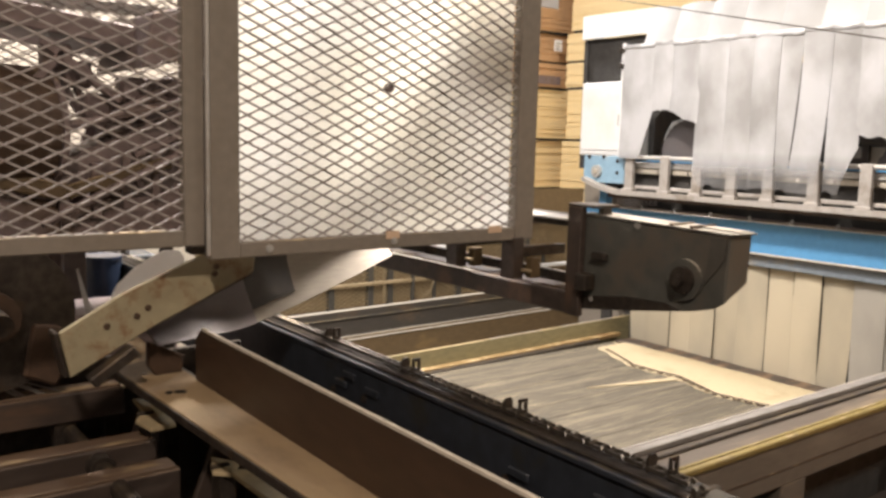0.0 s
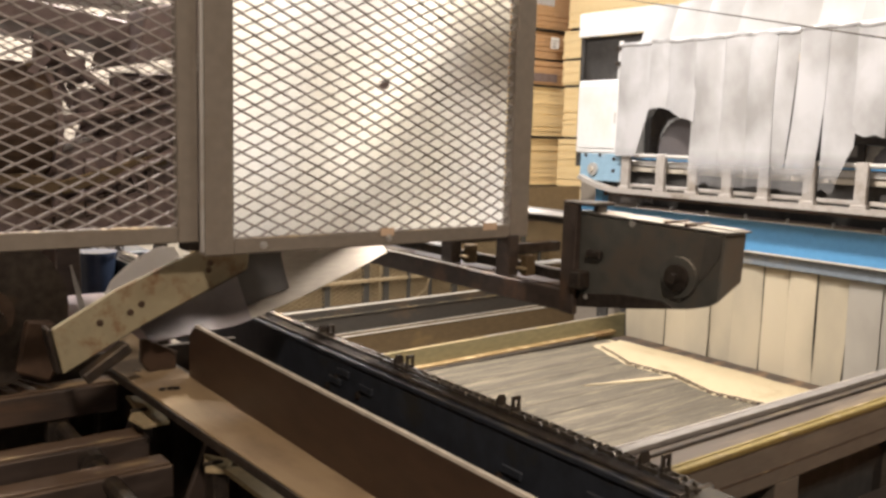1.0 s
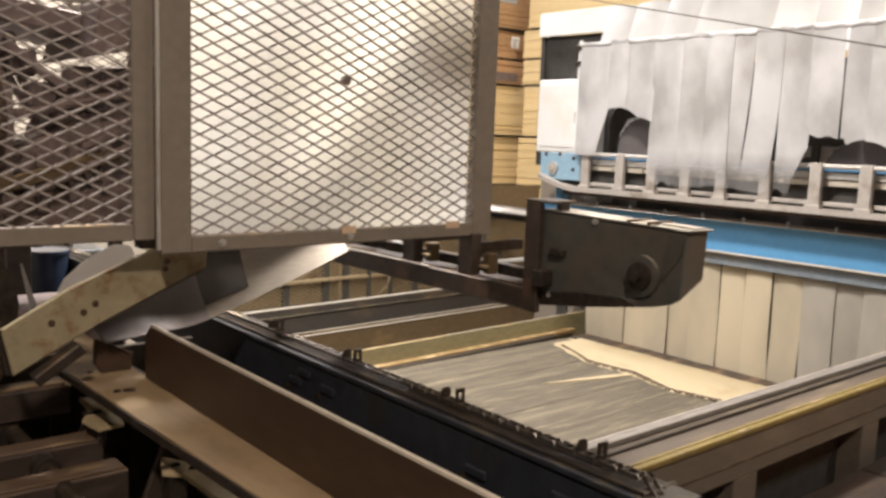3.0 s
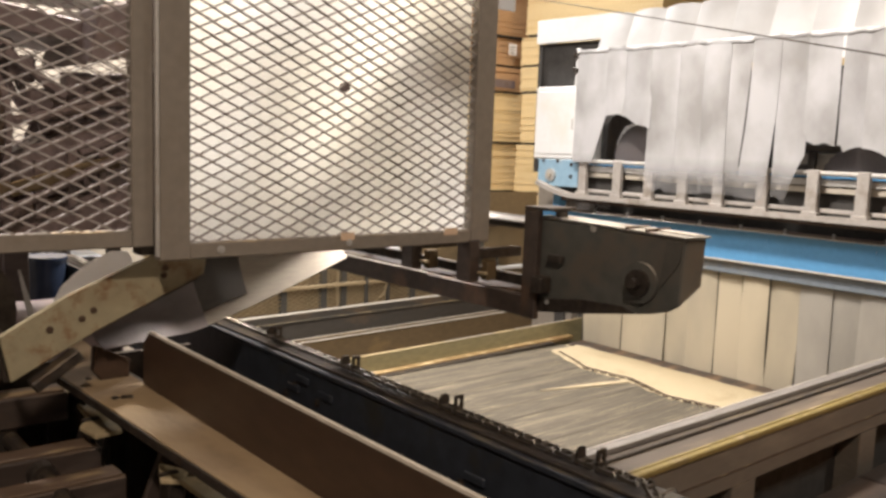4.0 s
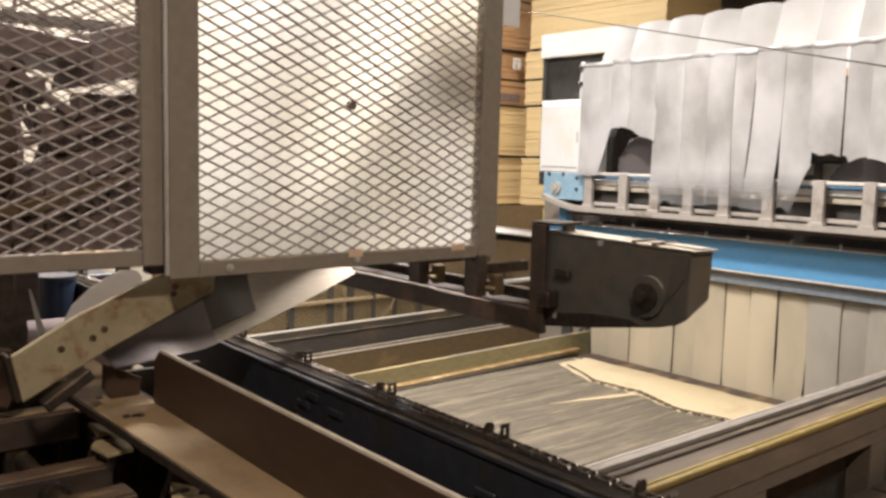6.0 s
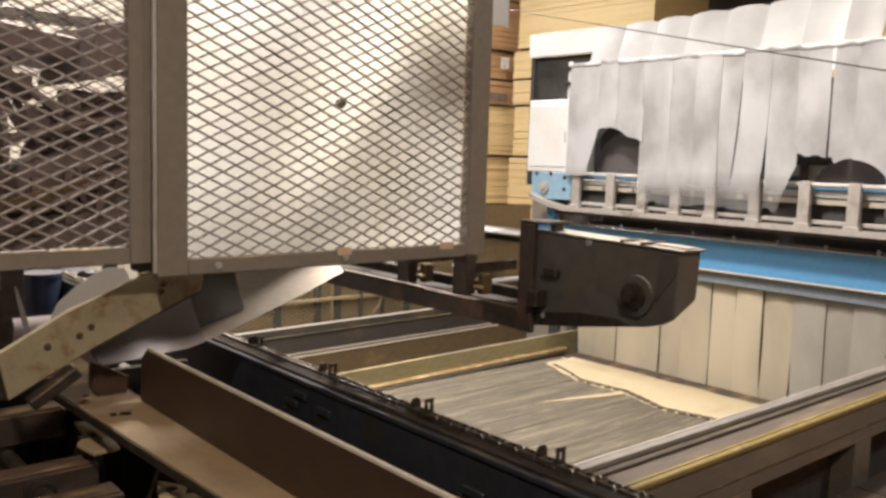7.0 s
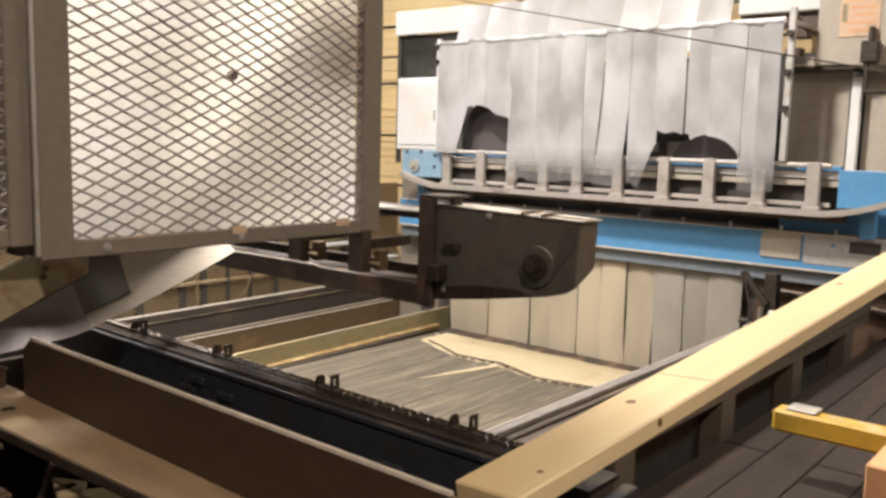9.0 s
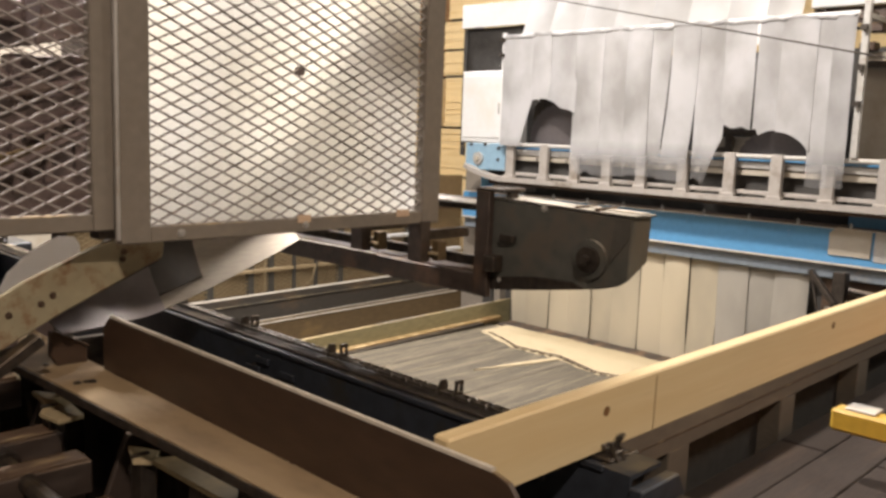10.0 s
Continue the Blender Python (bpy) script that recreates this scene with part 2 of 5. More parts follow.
M_KNOT = mat("pine_knot", (0.20, 0.10, 0.035), 0.6, 0, 0.6, None, 90, 20, 0.1)
M_LUMBER = mat("stacked_lumber", (0.66, 0.50, 0.26), 0.75, 0, 0.92, (0.58, 0.42, 0.2), 40, 0.8, 0.1, None, 0, (1, 1, 1), 0.10)
M_LUMEND = mat("lumber_end_grain", (0.45, 0.27, 0.13), 0.85, 0, 0.8, (0.33, 0.18, 0.09), 30, 2, 0.2, None, 0, (1, 1, 1), 0.18)
M_ORANGE = mat("orange_timber", (0.62, 0.34, 0.17), 0.7, 0, 0.9, (0.5, 0.25, 0.12), 40, 4, 0.1)
M_BLADE = mat("saw_steel", (0.12, 0.105, 0.105), 0.5, 0.4, 0.85, (0.11, 0.10, 0.10), 40, 3, 0.05)
M_PAPER = mat("label_paper", (0.75, 0.73, 0.70), 0.7, 0, 0.95, None, 60, 6, 0.02)
M_PINK = mat("pink_plastic", (0.85, 0.22, 0.30), 0.4, 0, 0.95, None, 30, 4, 0.05)
M_CARD = mat("cardboard_notice", (0.55, 0.40, 0.28), 0.8, 0, 0.92, None, 30, 4, 0.05)
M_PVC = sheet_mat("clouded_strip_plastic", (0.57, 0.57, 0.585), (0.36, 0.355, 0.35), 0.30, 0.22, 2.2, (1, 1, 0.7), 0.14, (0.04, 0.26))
M_PVC_GREY = sheet_mat("grey_strip_plastic", (0.43, 0.405, 0.36), (0.28, 0.265, 0.24), 0.25, 0.28, 1.7, (1, 1, 0.5), 0.10)
M_PVC_LOW = sheet_mat("dusty_strip_plastic", (0.49, 0.43, 0.32), (0.37, 0.33, 0.255), 0.20, 0.4, 1.6, (1, 1, 0.5))
M_SHEET = sheet_mat("milky_guard_sheet", (0.90, 0.885, 0.85), (0.80, 0.77, 0.69), 0.90, 0.35, 1.3, (1, 1, 1), 0.16)
M_HOOD = sheet_mat("hood_plastic", (0.68, 0.68, 0.68), (0.52, 0.51, 0.50), 0.35, 0.35, 1.4)

# ---- builders ----
ORIGIN = {}


def thing(name, at, label, category, group="", kind=""):
    ob = new(name)
    ob.empty_display_size = 0.1
    ob.location = at
    ORIGIN[name_of(ob)] = Vector(at)
    return tagged(ob, label, category, group, kind)


def name_of(ob):
    return ob.name


def part(name, bm, material, parent=None, label="", smooth=False, second=None):
    """Links a bmesh, built in world coordinates, as one mesh under a thing or a part."""
    me = bpy.data.meshes.new(name)
    o = ORIGIN[name_of(parent)] if parent else Vector((0, 0, 0))
    bm.transform(Matrix.Translation(-o))
    bmesh.ops.recalc_face_normals(bm, faces=bm.faces[:])
    if smooth:
        for e in bm.edges:
            e.smooth = len(e.link_faces) == 2 and e.calc_face_angle() < 0.7
    bm.to_mesh(me)
    bm.free()
    me.materials.append(material)
    if second:
        me.materials.append(second)
    if smooth:
        for p in me.polygons:
            p.use_smooth = True
    ob = new(name, me)
    if parent:
        ob.parent = parent
        ORIGIN[name_of(ob)] = o
    if label:
        ob["label"] = label
    return ob


def structure(name, bm, material, label, category):
    ob = part(name, bm, material)
    ORIGIN[name_of(ob)] = Vector((0, 0, 0))
    return tagged(ob, label, category, "", "structure")


def box(x0, x1, y0, y1, z0, z1, bevel=0.0, bm=None, m=None):
    bm = bm or bmesh.new()
    b = bmesh.new()
    bmesh.ops.create_cube(b, size=1)
    bmesh.ops.scale(b, vec=(x1 - x0, y1 - y0, z1 - z0), verts=b.verts)
    if bevel:
        bmesh.ops.bevel(b, geom=b.edges[:], offset=min(bevel, 0.45 * min(x1 - x0, y1 - y0, z1 - z0)), segments=1, affect="EDGES", profile=0.5)
    bmesh.ops.translate(b, vec=((x0 + x1) / 2, (y0 + y1) / 2, (z0 + z1) / 2), verts=b.verts)
    if m:
        b.transform(m)
    return join(bm, b)


def join(bm, b):
    tmp = bpy.data.meshes.new("tmp")
    b.to_mesh(tmp)
    b.free()
    bm.from_mesh(tmp)
    bpy.data.meshes.remove(tmp)
    return bm


def prism(poly, axis, a, b, bm=None, bevel=0.0):
    """A polygon in the two other axes (in xyz order), drawn out from a to b along axis."""
    bm = bm or bmesh.new()
    t = bmesh.new()

    def put(p, v):
        c = list(p)
        c.insert("xyz".index(axis), v)
        return t.verts.new(c)
    lo, hi = [put(p, a) for p in poly], [put(p, b) for p in poly]
    t.faces.new(lo)
    t.faces.new(hi[::-1])
    k = len(poly)
    for i in range(k):
        t.faces.new((lo[i], lo[(i + 1) % k], hi[(i + 1) % k], hi[i]))
    bmesh.ops.recalc_face_normals(t, faces=t.faces[:])
    if bevel:
        bmesh.ops.bevel(t, geom=t.edges[:], offset=bevel, segments=1, affect="EDGES", profile=0.5)
    return join(bm, t)


def rod(p, q, r, n=10, bm=None, r2=None):
    bm = bm or bmesh.new()
    t = bmesh.new()
    p, q = Vector(p), Vector(q)
    d = q - p
    bmesh.ops.create_cone(t, cap_ends=True, segments=n, radius1=r, radius2=r if r2 is None else r2, depth=d.length)
    t.transform(Matrix.Translation((p + q) / 2) @ d.to_track_quat("Z", "Y").to_matrix().to_4x4())
    return join(bm, t)


def bar(p, q, w, h, bm=None, bevel=0.0, roll=0.0):
    """A flat bar from p to q, w wide and h high."""
    p, q = Vector(p), Vector(q)
    d = q - p
    m = Matrix.Translation((p + q) / 2) @ d.to_track_quat("X", "Z").to_matrix().to_4x4() @ pose(0, 0, 0, roll)
    return box(-d.length / 2, d.length / 2, -w / 2, w / 2, -h / 2, h / 2, bevel, bm, m)


def channel(axis, a, b, at, w, h, t=0.012, side=1, lips=True):
    """A C channel: web h high with two flanges w wide towards side; at is the web's face and foot in the two other axes."""
    u, z = at
    poly = [(u, z), (u + side * w, z), (u + side * w, z + t), (u + side * t, z + t), (u + side * t, z + h - t), (u + side * w, z + h - t), (u + side * w, z + h), (u, z + h)]
    return prism(poly, axis, a, b)


def sheet(f, nu, nv, thick, bm=None):
    """A curved sheet of nu by nv cells: f(u, v) gives a point; thick is its thickness along the local normal."""
    bm = bm or bmesh.new()
    P = [[Vector(f(i / nu, j / nv)) for j in range(nv + 1)] for i in range(nu + 1)]
    A, B = [], []
    for i in range(nu + 1):
        ra, rb = [], []
        for j in range(nv + 1):
            du = P[min(i + 1, nu)][j] - P[max(i - 1, 0)][j]
            dv = P[i][min(j + 1, nv)] - P[i][max(j - 1, 0)]
            nrm = du.cross(dv)
            nrm = nrm.normalized() if nrm.length > 1e-9 else Vector((0, 0, 1))
            ra.append(bm.verts.new(P[i][j] + nrm * thick / 2))
            rb.append(bm.verts.new(P[i][j] - nrm * thick / 2))
        A.append(ra)
        B.append(rb)
    for i in range(nu):
        for j in range(nv):
            bm.faces.new((A[i][j], A[i + 1][j], A[i + 1][j + 1], A[i][j + 1]))
            bm.faces.new((B[i][j + 1], B[i + 1][j + 1], B[i + 1][j], B[i][j]))
    for i in range(nu):
        bm.faces.new((A[i][0], B[i][0], B[i + 1][0], A[i + 1][0]))
        bm.faces.new((A[i + 1][nv], B[i + 1][nv], B[i][nv], A[i][nv]))
    for j in range(nv):
        bm.faces.new((A[0][j + 1], B[0][j + 1], B[0][j], A[0][j]))
        bm.faces.new((A[nu][j], B[nu][j], B[nu][j + 1], A[nu][j + 1]))
    return bm


def bolt(p, d, r=0.012, h=0.008, n=6):
    p, d = Vector(p), Vector(d).normalized()
    bm = rod(p, p + d * h * 0.3, r * 1.5, 12)
    return rod(p + d * h * 0.3, p + d * h, r, n, bm)


def expanded_mesh(u0, u1, z0, z1, y, long_way=0.0785, short_way=0.0372, w=0.0056, t=0.003):
    """Expanded metal: zigzag strands that meet at their knots, in the plane of x and z at y."""
    verts, faces = [], []
    rows = int((z1 - z0) / short_way) + 2
    cols = int((u1 - u0) / (long_way / 2)) + 1
    for r in range(rows):
        for s in (0, 1):
            prev = None
            for c in range(cols + 1):
                x = u0 + c * long_way / 2
                high = (c + s) % 2
                z = z0 + (r + s) * short_way + (1 - 2 * s) * (c % 2) * short_way / 2
                if z > z1:
                    prev = None
                    continue
                yo = y + (0.003 if high else -0.003)
                k = len(verts)
                verts += [(x, yo - t, z - w / 2), (x, yo + t, z - w / 2), (x, yo + t, z + w / 2), (x, yo - t, z + w / 2)]
                if prev is not None:
                    faces += [(prev + a, prev + b, k + b, k + a) for a, b in ((0, 1), (1, 2), (2, 3), (3, 0))]
                prev = k
    me = bmesh.new()
    V = [me.verts.new(v) for v in verts]
    for f in faces:
        me.faces.new([V[i] for i in f])
    return me

# ---- the hall ----
structure("ground", box(-8, 18, -7, 18, -0.9, -0.55), M_CONC, "dusty concrete floor of the mill hall", "floor")
structure("wall_north", box(-8, 18, 18, 18.2, -0.55, 6.2), M_WALL, "grey sheet-clad far wall of the hall", "wall")
structure("wall_east", box(18, 18.2, -7, 18, -0.55, 6.2), M_WALL, "grey sheet-clad side wall of the hall", "wall")
structure("wall_south", box(-8, 18, -7.2, -7, -0.55, 6.2), M_WALL, "grey sheet-clad wall of the hall", "wall")
structure("wall_west", box(-8.2, -8, -7, 18, -0.55, 6.2), M_WALL, "grey sheet-clad side wall of the hall", "wall")
structure("ceiling", box(-8, 18, -7, 18, 6.2, 6.3), M_ROOF, "grey sheet roof of the hall", "ceiling")


def hall_light(x, y, z, watts, colour, size):
    t = thing("high_bay_lamp", (x, y, z), "round metal high-bay lamp added out of view under the roof", "lamp", "lamps under the roof")
    b = rod((x, y, z + 0.05), (x, y, z + 0.30), size * 0.62, 24, None, size * 0.25)
    part("shade", b, M_ZINC, t)
    part("cord", rod((x, y, z + 0.30), (x, y, 6.2), 0.012, 6), M_BLACK, t)
    glow = bpy.data.materials.new("lamp_glow")
    glow.use_nodes = True
    e = glow.node_tree.nodes["Principled BSDF"]
    e.inputs["Emission Color"].default_value, e.inputs["Emission Strength"].default_value = (*colour, 1), 6.0
    part("diffuser", rod((x, y, z + 0.035), (x, y, z + 0.045), size * 0.5, 24), glow, t, "glowing lamp glass")
    lamp = bpy.data.lights.new("lamp_light", "AREA")
    lamp.shape, lamp.size, lamp.energy, lamp.color, lamp.spread = "DISK", size, watts, colour, radians(170)
    lo = new("lamp_light", lamp)
    lo.location = (x, y, z)


for spec in LAMPS:
    hall_light(*spec)

# ---- the pit between the lug rail and the saw ----
slab = structure("pit_floor", box(1.4, 6.74, 1.95, 5.88, -0.55, -0.4625), M_SAND, "pit bed strewn with pale sawdust", "floor")
PL = []
for i in range(16):
    y0 = 1.97 + i * 0.243
    me = PL[i % 4].data if len(PL) >= 4 else None
    if me is None:
        b = box(-2.4, 2.79, 0.001, 0.242, 0, 0.016, 0.002)
        p = part("plank", b, M_BELT)
        PL.append(p)
    else:
        p = new("plank", me)
    p.parent = slab
    p.location = (3.86, y0, -0.462 + 0.002 * (i % 3))


def dust_edge(y):
    """How far the sawdust ridge reaches over the slab."""
    return 6.06 + 0.42 * max(0.0, y - 5.05) ** 1.2 - 0.12 * math.exp(-((y - 4.05) / 0.3) ** 2) + 0.012 * math.sin(y * 23) + 0.008 * math.sin(y * 51)


def dust_top(u, v):
    y = 1.98 + 3.75 * v
    e = dust_edge(y)
    h = 0.008 * min(1.0, u * 4) * min(1.0, (5.74 - y) * 2) + 0.003 * math.sin(y * 9 + u * 7) * u
    return (e + (6.735 - e) * u, y, -0.4425 + h - 0.004 * (u == 0))


structure("dust_bed", sheet(dust_top, 10, 60, 0.010), M_SAND, "ridge of yellow sawdust at the pit's end", "sawdust")

structure("pit_kerb", box(6.745, 7.0, 1.98, 5.88, -0.55, -0.446, 0.004), M_LOWBAR, "low brown steel kerb at the foot of the strip curtain", "kerb")

# loose chain that lies across the slab
ch = thing("loose_chain", (6.18, 3.6, -0.44), "thin rusty link chain lying across the pit floor", "chain")


def link_mesh(r=0.0055, a=0.026, c=0.013):
    t = bmesh.new()
    n, k = 12, 5
    ring = []
    for i in range(n):
        an = 2 * math.pi * i / n
        ctr = Vector((a * math.cos(an), c * math.sin(an), 0))
        out = Vector((math.cos(an), math.sin(an), 0))
        ring.append([t.verts.new(ctr + out * r * math.cos(2 * math.pi * j / k) + Vector((0, 0, r * math.sin(2 * math.pi * j / k)))) for j in range(k)])
    for i in range(n):
        for j in range(k):
            t.faces.new((ring[i][j], ring[(i + 1) % n][j], ring[(i + 1) % n][(j + 1) % k], ring[i][(j + 1) % k]))
    return t


def hang_chain(owner, pts, step=0.043, scale=1.0, mtl=None):
    """Links along a polyline of world points, alternately turned by 90 degrees."""
    o = ORIGIN[name_of(owner)]
    d, i, k = 0.0, 0, 0
    total = sum((Vector(b) - Vector(a)).length for a, b in zip(pts, pts[1:]))
    me = None
    while d < total:
        r = d
        for a, b in zip(pts, pts[1:]):
            a, b = Vector(a), Vector(b)
            if r <= (b - a).length:
                break
            r -= (b - a).length
        w = (b - a).normalized()
        p = a + w * r
        q = w.to_track_quat("X", "Z").to_matrix().to_4x4() @ pose(0, 0, 0, 90 * (k % 2) + 20)
        if me is None:
            ob = part("link", link_mesh(), mtl or M_BLACK)
            me = ob.data
        else:
            ob = new("link", me)
        ob.parent = owner
        ob.matrix_basis = Matrix.Translation(p - o) @ q @ Matrix.Scale(scale, 4)
        d += step * scale
        k += 1


hang_chain(ch, [(6.32, 5.60, -0.436), (6.20, 5.30, -0.436), (6.08, 5.06, -0.434), (6.09, 4.71, -0.430), (6.10, 4.56, -0.424), (5.95, 4.06, -0.434), (6.04, 3.62, -0.434), (6.06, 3.2, -0.434)], 0.043, 1.15, M_BROWN)
sl = thing("wood_sliver", (5.6, 4.55, -0.43), "long pale splinter of wood lying on the slab", "offcut")
part("splinter", prism([(5.18, 4.785), (5.75, 4.60), (6.07, 4.525), (6.09, 4.575), (5.8, 4.665)], "z", -0.443, -0.432), M_SAND, sl)

# three cross beams beyond the slab, set slightly askew to the rail
SKEW = math.atan(0.045)


def askew(y, x0, x1, d0, d1, z0, z1, bevel=0.003):
    """A box along a line through (5.5, y) that runs askew; d0 and d1 are its depth limits across that line."""
    return box(x0 - 5.5, x1 - 5.5, d0, d1, z0, z1, bevel, None, Matrix.Translation((5.5, y, 0)) @ Matrix.Rotation(SKEW, 4, "Z"))


for y, x1, mtl, lab in ((6.045, 7.32, M_OLIVE, "dusty olive steel channel beam with yellow lower flange"), (6.735, 9.0, M_BROWNBEAM, "dusty ochre-brown steel channel beam across the pit"), (7.885, 9.1, M_FARBEAM, "dark brown steel channel beam with a bright worn top edge")):
    t = thing("cross_beam", (4.2, y, -0.55), lab, "beam", "cross beams of the pit")
    part("web", askew(y, 1.45, x1, 0, 0.028, -0.55, -0.2725), mtl, t)
    if y < 6.5:
        for a, b in ((5.15, 5.85), (6.15, 6.95)):
            part("top_edge", askew(y, a, b, 0.002, 0.012, -0.272, -0.267, 0.001), M_BRIGHT, t, "bright worn edge")
        part("lower_flange", askew(y, 1.5, 7.0, -0.085, -0.003, -0.462, -0.425), M_OCHRE, t, "worn ochre flange")
        part("slot", askew(y, 1.5, 6.6, -0.16, -0.086, -0.462, -0.438, 0.0), M_BLACK, t)
    else:
        wide = 0.045 if y > 7.5 else 0.006
        part("top_edge", askew(y, 1.45, x1, -0.006, wide, -0.272, -0.260), M_BRIGHT, t, "bright worn edge")
    if 6.5 < y < 7.5:
        part("rail", askew(y, 1.5, 9.0, 0.125, 0.14, -0.55, -0.272), mtl, t)
        part("rail_edge", askew(y, 1.5, 9.0, 0.126, 0.134, -0.2715, -0.266, 0.001), M_BRIGHT, t, "bright worn edge")
    if y > 7.5:
        part("rib", askew(y, 1.5, x1, -0.016, -0.001, -0.36, -0.345), M_DARKSTEEL, t)

# mesh fence behind the beams
fence = thing("mesh_fence", (5.0, 9.1, -0.55), "low guard fence of expanded metal on steel posts", "fence")
for x in (2.6, 3.9, 5.15, 5.72, 6.02, 7.15, 8.4):
    part("post", box(x - 0.04, x + 0.04, 9.06, 9.14, -0.55, 0.52 if x != 5.15 else -0.26, 0.004), M_DARKSTEEL, fence)
part("rail", box(2.2, 9.6, 9.02, 9.058, -0.26, -0.215, 0.006), M_FENCE, fence)
part("top_rail", box(2.2, 9.6, 9.02, 9.058, 0.42, 0.50, 0.006), M_BROWN, fence)
part("mesh", expanded_mesh(2.2, 9.6, -0.52, 0.42, 9.08, 0.105, 0.052, 0.009), M_FENCE, fence)
part("back_sheet", box(2.2, 9.6, 9.15, 9.16, -0.55, 0.92), M_FENCEBACK, fence, "brown dusty sheet behind the mesh")
for x0, x1, z in ((6.25, 6.80, 0.19), (7.9, 8.8, 0.085), (8.5, 9.4, -0.19)):
    bd = thing("pale_batten", (x0, 8.98, z), "pale planed batten laid along the guard fence", "batten", "battens on the guard fence")
    part("batten", box(x0, x1, 8.93, 9.019, z - 0.022, z + 0.022, 0.004), M_PALE, bd)
    for x in (x0 + 0.1, x1 - 0.1):
        part("bracket", box(x - 0.02, x + 0.02, 9.0195, 9.0605, -0.55, z + 0.02, 0.002), M_DARKSTEEL, bd)
hc = thing("hanging_chain", (6.6, 8.99, -0.4), "short chain hanging on the guard fence", "chain")
hang_chain(hc, [(6.66, 8.99, -0.24), (6.60, 8.99, -0.40), (6.42, 8.99, -0.52)], 0.043, 0.85, M_FENCE)
hc = thing("hanging_chain", (5.87, 8.99, -0.1), "short chain hanging on the guard fence", "chain")
hang_chain(hc, [(5.87, 8.99, 0.30), (5.87, 8.99, -0.50)], 0.043, 0.9, M_FENCE)

# near side beam of the pit with its worn running strip and yellow line
nb = thing("side_beam", (4.6, 1.75, -0.55), "grey steel box beam with a worn rail and a yellow line on top", "beam")
X0, X1 = 1.30, 6.75
part("beam_body", box(X0, X1, 1.664, 1.90, 0.335, 0.505, 0.004), M_BEAM, nb)
# dark sheet behind the legs paints the shadow band under the beam
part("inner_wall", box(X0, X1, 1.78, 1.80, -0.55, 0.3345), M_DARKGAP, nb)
part("top_plate", box(X0, X1, 1.695, 1.868, 0.505, 0.522, 0.003), M_TOPPLATE, nb, "dark brown worn top plate")
part("running_rail", box(X0, X1, 1.846, 1.892, 0.522, 0.543, 0.002), M_RUNRAIL, nb, "bright worn steel running rail")
part("rail_edge", box(X0, X1, 1.884, 1.893, 0.5435, 0.546, 0.001), M_CAST, nb, "bright polished rail edge")
part("line_edge", box(X0, X1, 1.676, 1.690, 0.5305, 0.534, 0.001), M_LINE, nb)
part("groove_rail", box(X0, X1, 1.790, 1.806, 0.522, 0.534, 0.003), M_BLACK, nb)
part("yellow_line", box(X0, X1, 1.652, 1.694, 0.507, 0.530, 0.004), M_LINE, nb, "scuffed yellow painted edge strip")
for x, w in ((1.9, 0.17), (2.98, 0.17), (4.07, 0.17), (5.15, 0.17), (6.25, 0.17)):
    part("leg", box(x - w / 2, x + w / 2, 1.668, 1.779, -0.55, 0.3345, 0.004), M_BEAM, nb)
part("seam", box(X0, X1, 1.660, 1.6635, 0.40, 0.404), M_BROWN, nb)

# walkway deck that the viewer stands on
deck = structure("walkway", box(-3.0, 9.5, -5.0, 1.585, 0.06, 0.165), M_BLACK, "steel underframe of the raised walkway", "walkway")
DP = None
k = 0
for j in range(30):
    y1 = 1.585 - j * 0.215
    for i in range(5):
        x0 = -4.75 + i * 2.85 + (0.6 if j % 2 else 0)
        if x0 > 7.0 or x0 < -3.0 or (j < 4 and x0 < 0.5):
            continue
        if DP is None:
            DP = part("deck_board", box(-1.42, 1.42, -0.105, 0.105, 0, 0.035, 0.004), M_DECK)
            p = DP
        else:
            p = new("deck_board", DP.data)
        p.parent = deck
        p.location = (x0 + 1.42, y1 - 0.107, 0.165 + 0.002 * ((i + j) % 2))
for x in (-2.5, 0.5, 3.5, 6.5, 9.0):
    for y in (-4.5, -1.5, 1.3):
        part("support", box(x - 0.05, x + 0.05, y - 0.05, y + 0.05, -0.55, 0.06), M_BLACK, deck)

# yellow arm and orange timbers on the walkway
yb = thing("yellow_bar", (3.55, 1.0, 0.2), "yellow painted steel stop bar on posts above the walkway", "barrier")
part("bar", box(3.50, 3.60, 0.45, 1.27, 0.405, 0.50, 0.012), M_YELLOW, yb)
part("top_plate", box(3.515, 3.615, 1.10, 1.22, 0.502, 0.512, 0.003), M_ZINC, yb)
part("post", box(3.52, 3.58, 0.50, 0.58, 0.2, 0.404, 0.004), M_BLACK, yb)
for i in range(3):
    z = 0.20 + i * 0.145
    for j in range(3):
        t = thing("timber", (3.0, 0.5, z), "squared orange-brown timber lying in a stack", "timber", "stack of squared timbers")
        part("body", box(2.70 + 0.012 * (i % 2), 3.20 + 1.6, 0.72 - j * 0.155 - 0.145, 0.72 - j * 0.155 + 0.006 * (i % 2), z, z + 0.142, 0.006), M_ORANGE, t)

# ---- near tray, flange and lug rail ----
tray = thing("outfeed_tray", (0.8, 1.6, 0.2), "dust-covered steel tray with an upright brown guide flange", "tray")
part("plate", prism([(0.796, 0.45), (0.876, 0.45), (0.876, 2.60), (0.895, 2.90), (0.868, 2.93), (0.706, 2.515)], "z", 0.888, 0.902, None, 0.002), M_TRAY, tray)
part("plate_edge", bar((0.7015, 2.51, 0.889), (0.7915, 0.455, 0.889), 0.006, 0.022, None, 0.001), M_BLACK, tray)


